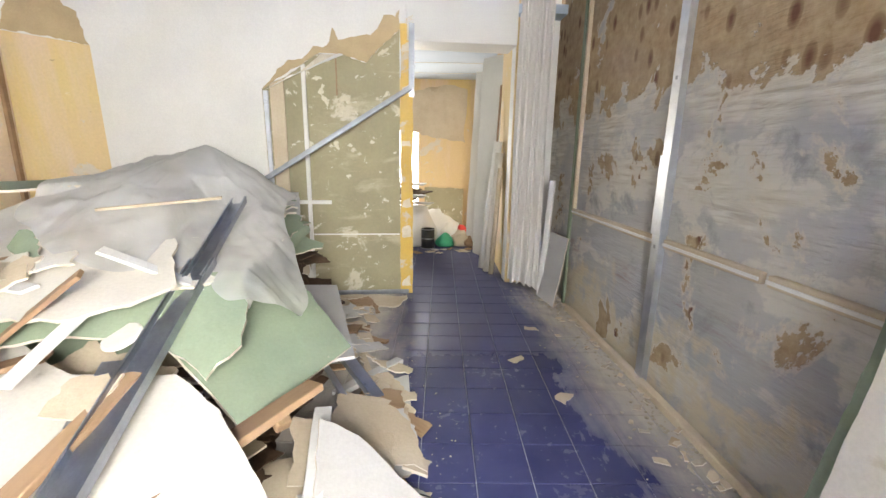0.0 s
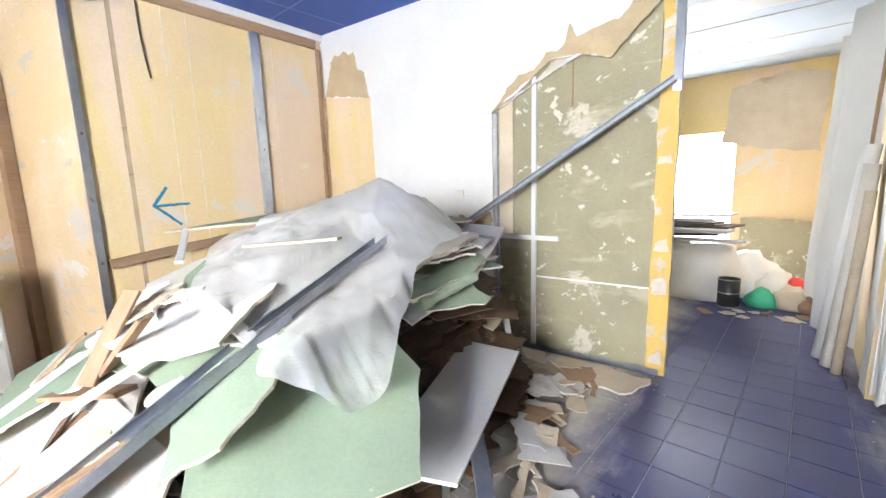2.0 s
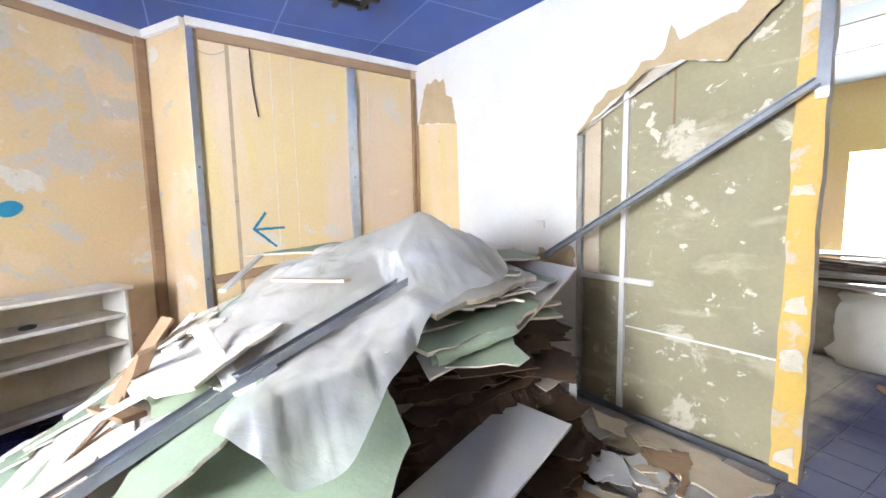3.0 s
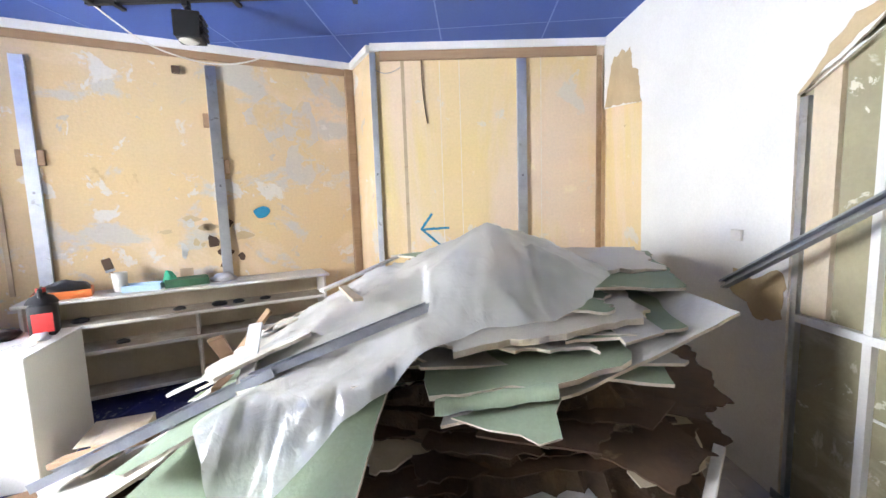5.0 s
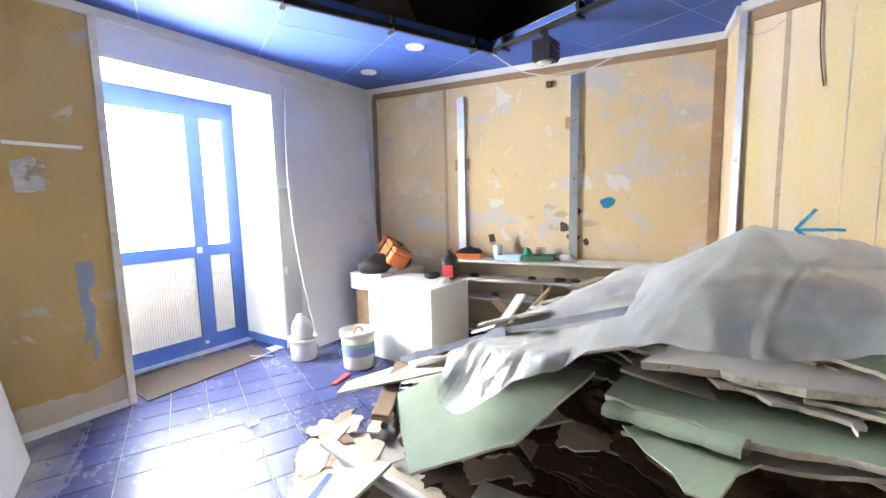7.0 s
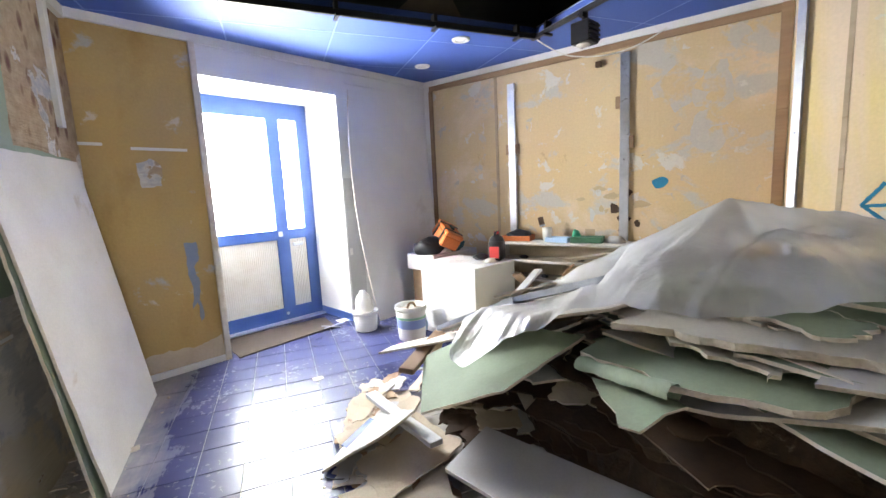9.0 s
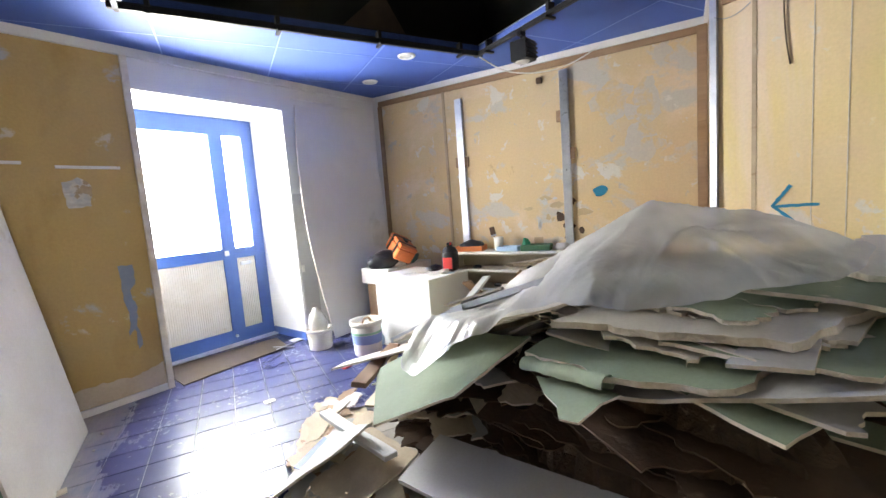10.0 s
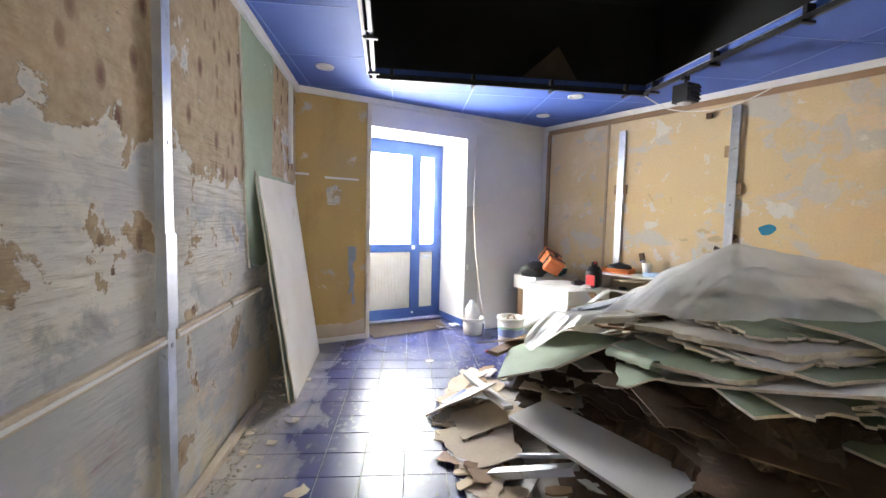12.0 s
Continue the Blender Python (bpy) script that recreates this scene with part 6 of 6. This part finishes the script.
for k in range(7):
    s, z = rs.uniform(2.9, 3.7), rs.uniform(0.9, 2.8)
    w, h = rs.uniform(0.08, 0.28), rs.uniform(0.08, 0.3)
    pts = [(s + w * math.cos(a) * rs.uniform(0.4, 1.1), z + h * math.sin(a) * rs.uniform(0.4, 1.1)) for a in [2 * math.pi * i / 11 for i in range(11)]]
    if max(p[0] for p in pts) < 3.75:
        setting("plaster_scab", plate(ragged(pts, 0.03, 0.012), lambda u, v, w_: (u, -0.002 - 0.0004 * k + w_, v), 0.0015), M_BAREP, F_W2, "grey bare plaster where ochre paint has gone")
# socket and broken plaster low on the north board
tagged(finish("wall_socket", boxes((1.70, 1.78, -0.012, 0.0, 1.25, 1.31), bevel=0.003), M_PLASTICWHITE, None, "", F_N), "small white wall socket on plasterboard", "socket")
setting("torn_paper", plate(ragged([(1.66, 0.98), (1.72, 1.10), (1.86, 1.06), (2.04, 1.12), (2.05, 0.90), (1.90, 0.86), (1.80, 0.94)], 0.03, 0.018), lambda u, v, w: (u, -w - 0.003, v), 0.002), M_PAPER, F_N, "torn brown patch low on the plasterboard")
beam("timber_rail", tuple(F_W1 @ Vector((0.06, -0.05, 0.86))), tuple(F_W1 @ Vector((1.30, -0.05, 0.98))), 0.03, 0.07, M_WOOD, "brown timber rail fixed low on the yellow wall", "rail")

# ---- back room things ----
beam("leaning_sheet", (0.60, 5.55, 0.0), (0.66, 5.45, 2.6), 0.62, 0.03, M_WHITE, "tall white panel leaning in the back room", "panel", "leaning panels", 90)
beam("leaning_sheet", (0.52, 6.25, 0.0), (0.62, 6.2, 2.55), 0.35, 0.03, M_WHITE, "narrow white panel leaning in the back room", "panel", "leaning panels", 90)
for k, (y, top, r) in enumerate(((5.02, 1.55, 0.05), (4.86, 1.42, 0.045), (4.74, 1.25, 0.03))):
    bm = bmesh.new()
    tube(bm, (0.50 + 0.04 * k, y, 0.0), (0.64, y, top), r, 14)
    tagged(finish("cardboard_roll", bm, (M_WHITE, M_BOARDWHITE, M_CREAM)[k], None, "", Matrix(), True), "tall pale roll leaning on the back room wall", "roll", "leaning rolls")
beam("timber_plank", (0.62, 5.12, 1.0), (0.66, 5.12, 2.2), 0.06, 0.02, M_WOOD, "brown plank leaning in the back room", "plank", "back room planks")
# curtain
bm = bmesh.new()
prof = []
for k in range(91):
    t = k / 90
    prof.append((0.70 + 0.27 * t, 4.28 - 0.27 * t + 0.028 * math.sin(t * 58) + 0.012 * math.sin(t * 131)))
rows = []
for z in (0.06, 0.5, 1.0, 1.6, 2.2, 2.84):
    rows.append([bm.verts.new((x + 0.015 * math.sin(z * 2.2 + i * 0.3) * (2.9 - z) / 2.9, y + 0.02 * math.sin(i * 0.21 + z) * (2.9 - z) / 2.9, z + (0.015 * math.sin(i * 0.35) if z < 0.1 else 0))) for i, (x, y) in enumerate(prof)])
for a, b in zip(rows, rows[1:]):
    for i in range(len(a) - 1):
        bm.faces.new((a[i], a[i + 1], b[i + 1], b[i]))
cloth = empty("curtain", Matrix(), "long dusty grey-white curtain hanging beside the passage", "curtain")
part("cloth", bm, M_CURTAIN, cloth, "", True)
bm = bmesh.new()
tube(bm, (0.67, 4.31, 2.85), (1.02, 3.96, 2.85), 0.012, 10)
part("rod", bm, M_DARKSTEEL, cloth, "thin metal rod")
beam("white_plank", (0.99, 3.98, 0.0), (1.04, 3.95, 1.16), 0.055, 0.05, M_WHITE, "narrow white plank leaning by the curtain", "plank")
sheet("leaning_offcut", [(1.03, 3.60, 0.005), (0.96, 3.96, 0.005), (1.07, 3.98, 0.66), (1.12, 3.62, 0.66)], GREY, "small grey board leaning on the stripped wall", "board", rag=0.003, warp=0, rest=False)
# rubbish of the back room
bx = sheet("old_panel", [(-0.34, 7.62, 0.05), (0.38, 7.55, 0.05), (0.38, 7.75, 0.78), (-0.34, 7.78, 0.80)], [M_OLIVE, M_OLIVE, M_OLIVE], "dirty olive panel leaning at the back wall", "panel", thick=0.03, rag=0.006, warp=0, rest=False)
pc = empty("paint_tin", pose(-0.22, 6.12, 0), "black metal paint tin on the floor", "tin")
part("body", lathe([(0, 0), (0.10, 0), (0.10, 0.30), (0.094, 0.30), (0.094, 0.27), (0, 0.27)], 24), M_BLACKPLASTIC, pc, "", True)
for z in (0.005, 0.155, 0.295):
    part("hoop", lathe([(0.101, z - 0.006), (0.104, z), (0.101, z + 0.006)], 24), M_DARKSTEEL, pc, "raised steel hoop", True)
for x, y, sx, sy, sz, mat, lab, sd in ((0.05, 6.3, 0.14, 0.12, 0.16, M_GREENPL, "crumpled green plastic bag", 21), (0.28, 6.35, 0.16, 0.13, 0.2, M_CREAM, "crumpled cardboard packaging", 22), (0.15, 6.6, 0.2, 0.15, 0.3, M_PLASTICWHITE, "white and red crumpled wrapping", 23),
                                       (0.33, 6.55, 0.12, 0.1, 0.28, M_RED, "crumpled red packaging", 24), (-0.55, 6.5, 0.45, 0.4, 0.62, M_CURTAIN, "grey sack of rubble", 25), (0.42, 6.3, 0.1, 0.1, 0.14, M_WOOD, "brown paper scrap", 26), (-1.1, 6.8, 0.6, 0.5, 0.6, M_DUST, "heap of rubble", 27), (-0.1, 6.75, 0.3, 0.25, 0.45, M_CURTAIN, "grey rubble sack", 28)):
    soft_heap("rubbish_bag", pose(x, y, 0), sx, sy, sz, mat, lab + " in the back room", "rubbish", sd)
for k in range(9):
    z = 0.62 + 0.035 * k
    beam("dark_board", (-1.3 + rp.uniform(-0.1, 0.1), 6.7 + rp.uniform(-0.15, 0.15), z), (-0.28 + rp.uniform(-0.25, 0.2), 6.55 + rp.uniform(-0.25, 0.25), z + rp.uniform(-0.02, 0.06)), rp.uniform(0.2, 0.45), 0.02, M_DARKWOOD if k % 2 else M_GREYBOARD, "dark board stacked on rubble in the back room", "board", "back room boards")
for k in range(10):
    rand_sheet(rp.uniform(-0.4, 0.5), rp.uniform(5.75, 6.2), 0.015, rp.uniform(0.08, 0.25), rp.uniform(0.05, 0.15), rp.uniform(-1.5, 1.5), 0, 0, (CREAM, GREY, WOODS)[k % 3], "scrap on the back room floor", "scrap", "floor_scrap", 0.006, 0.01, "back room scraps")

# ---- floor tiles ----
TX, TY, TS = 0.132, 1.955, 0.249
tile_mesh = bpy.data.meshes.new("tile")
bm = bmesh.new()
hs = TS / 2 - 0.0022
box(bm, -hs, hs, -hs, hs, -0.006, 0.0, bevel=0.0012)
bm.to_mesh(tile_mesh)
bm.free()
tile_mesh.materials.append(M_TILE)
floor_ob = bpy.data.objects["floor"]
rt = random.Random(11)
rest = bmesh.new()
for i in range(-18, 7):
    for j in range(-21, 26):
        x, y = TX + (i + 0.5) * TS, TY + (j + 0.5) * TS
        if x > 1.62 or (x > 0.8 and y > 4.5) or (y < -1.4 and x > 0.9 + (y + 1.4)) or x < -4.3:
            continue
        if -0.7 < x < 1.3 and -1.7 < y < 5.2:
            ob = new("tile", tile_mesh)
            ob.parent = floor_ob
            ob.matrix_world = pose(x, y, rt.uniform(-0.0004, 0.0004), rt.uniform(-0.04, 0.04), rt.uniform(-0.04, 0.04), 0)
        else:
            box(rest, x - hs, x + hs, y - hs, y + hs, -0.006, 0.0)
ob = finish("far_tiles", rest, M_TILE, floor_ob)
ob["kind"] = "stuff"
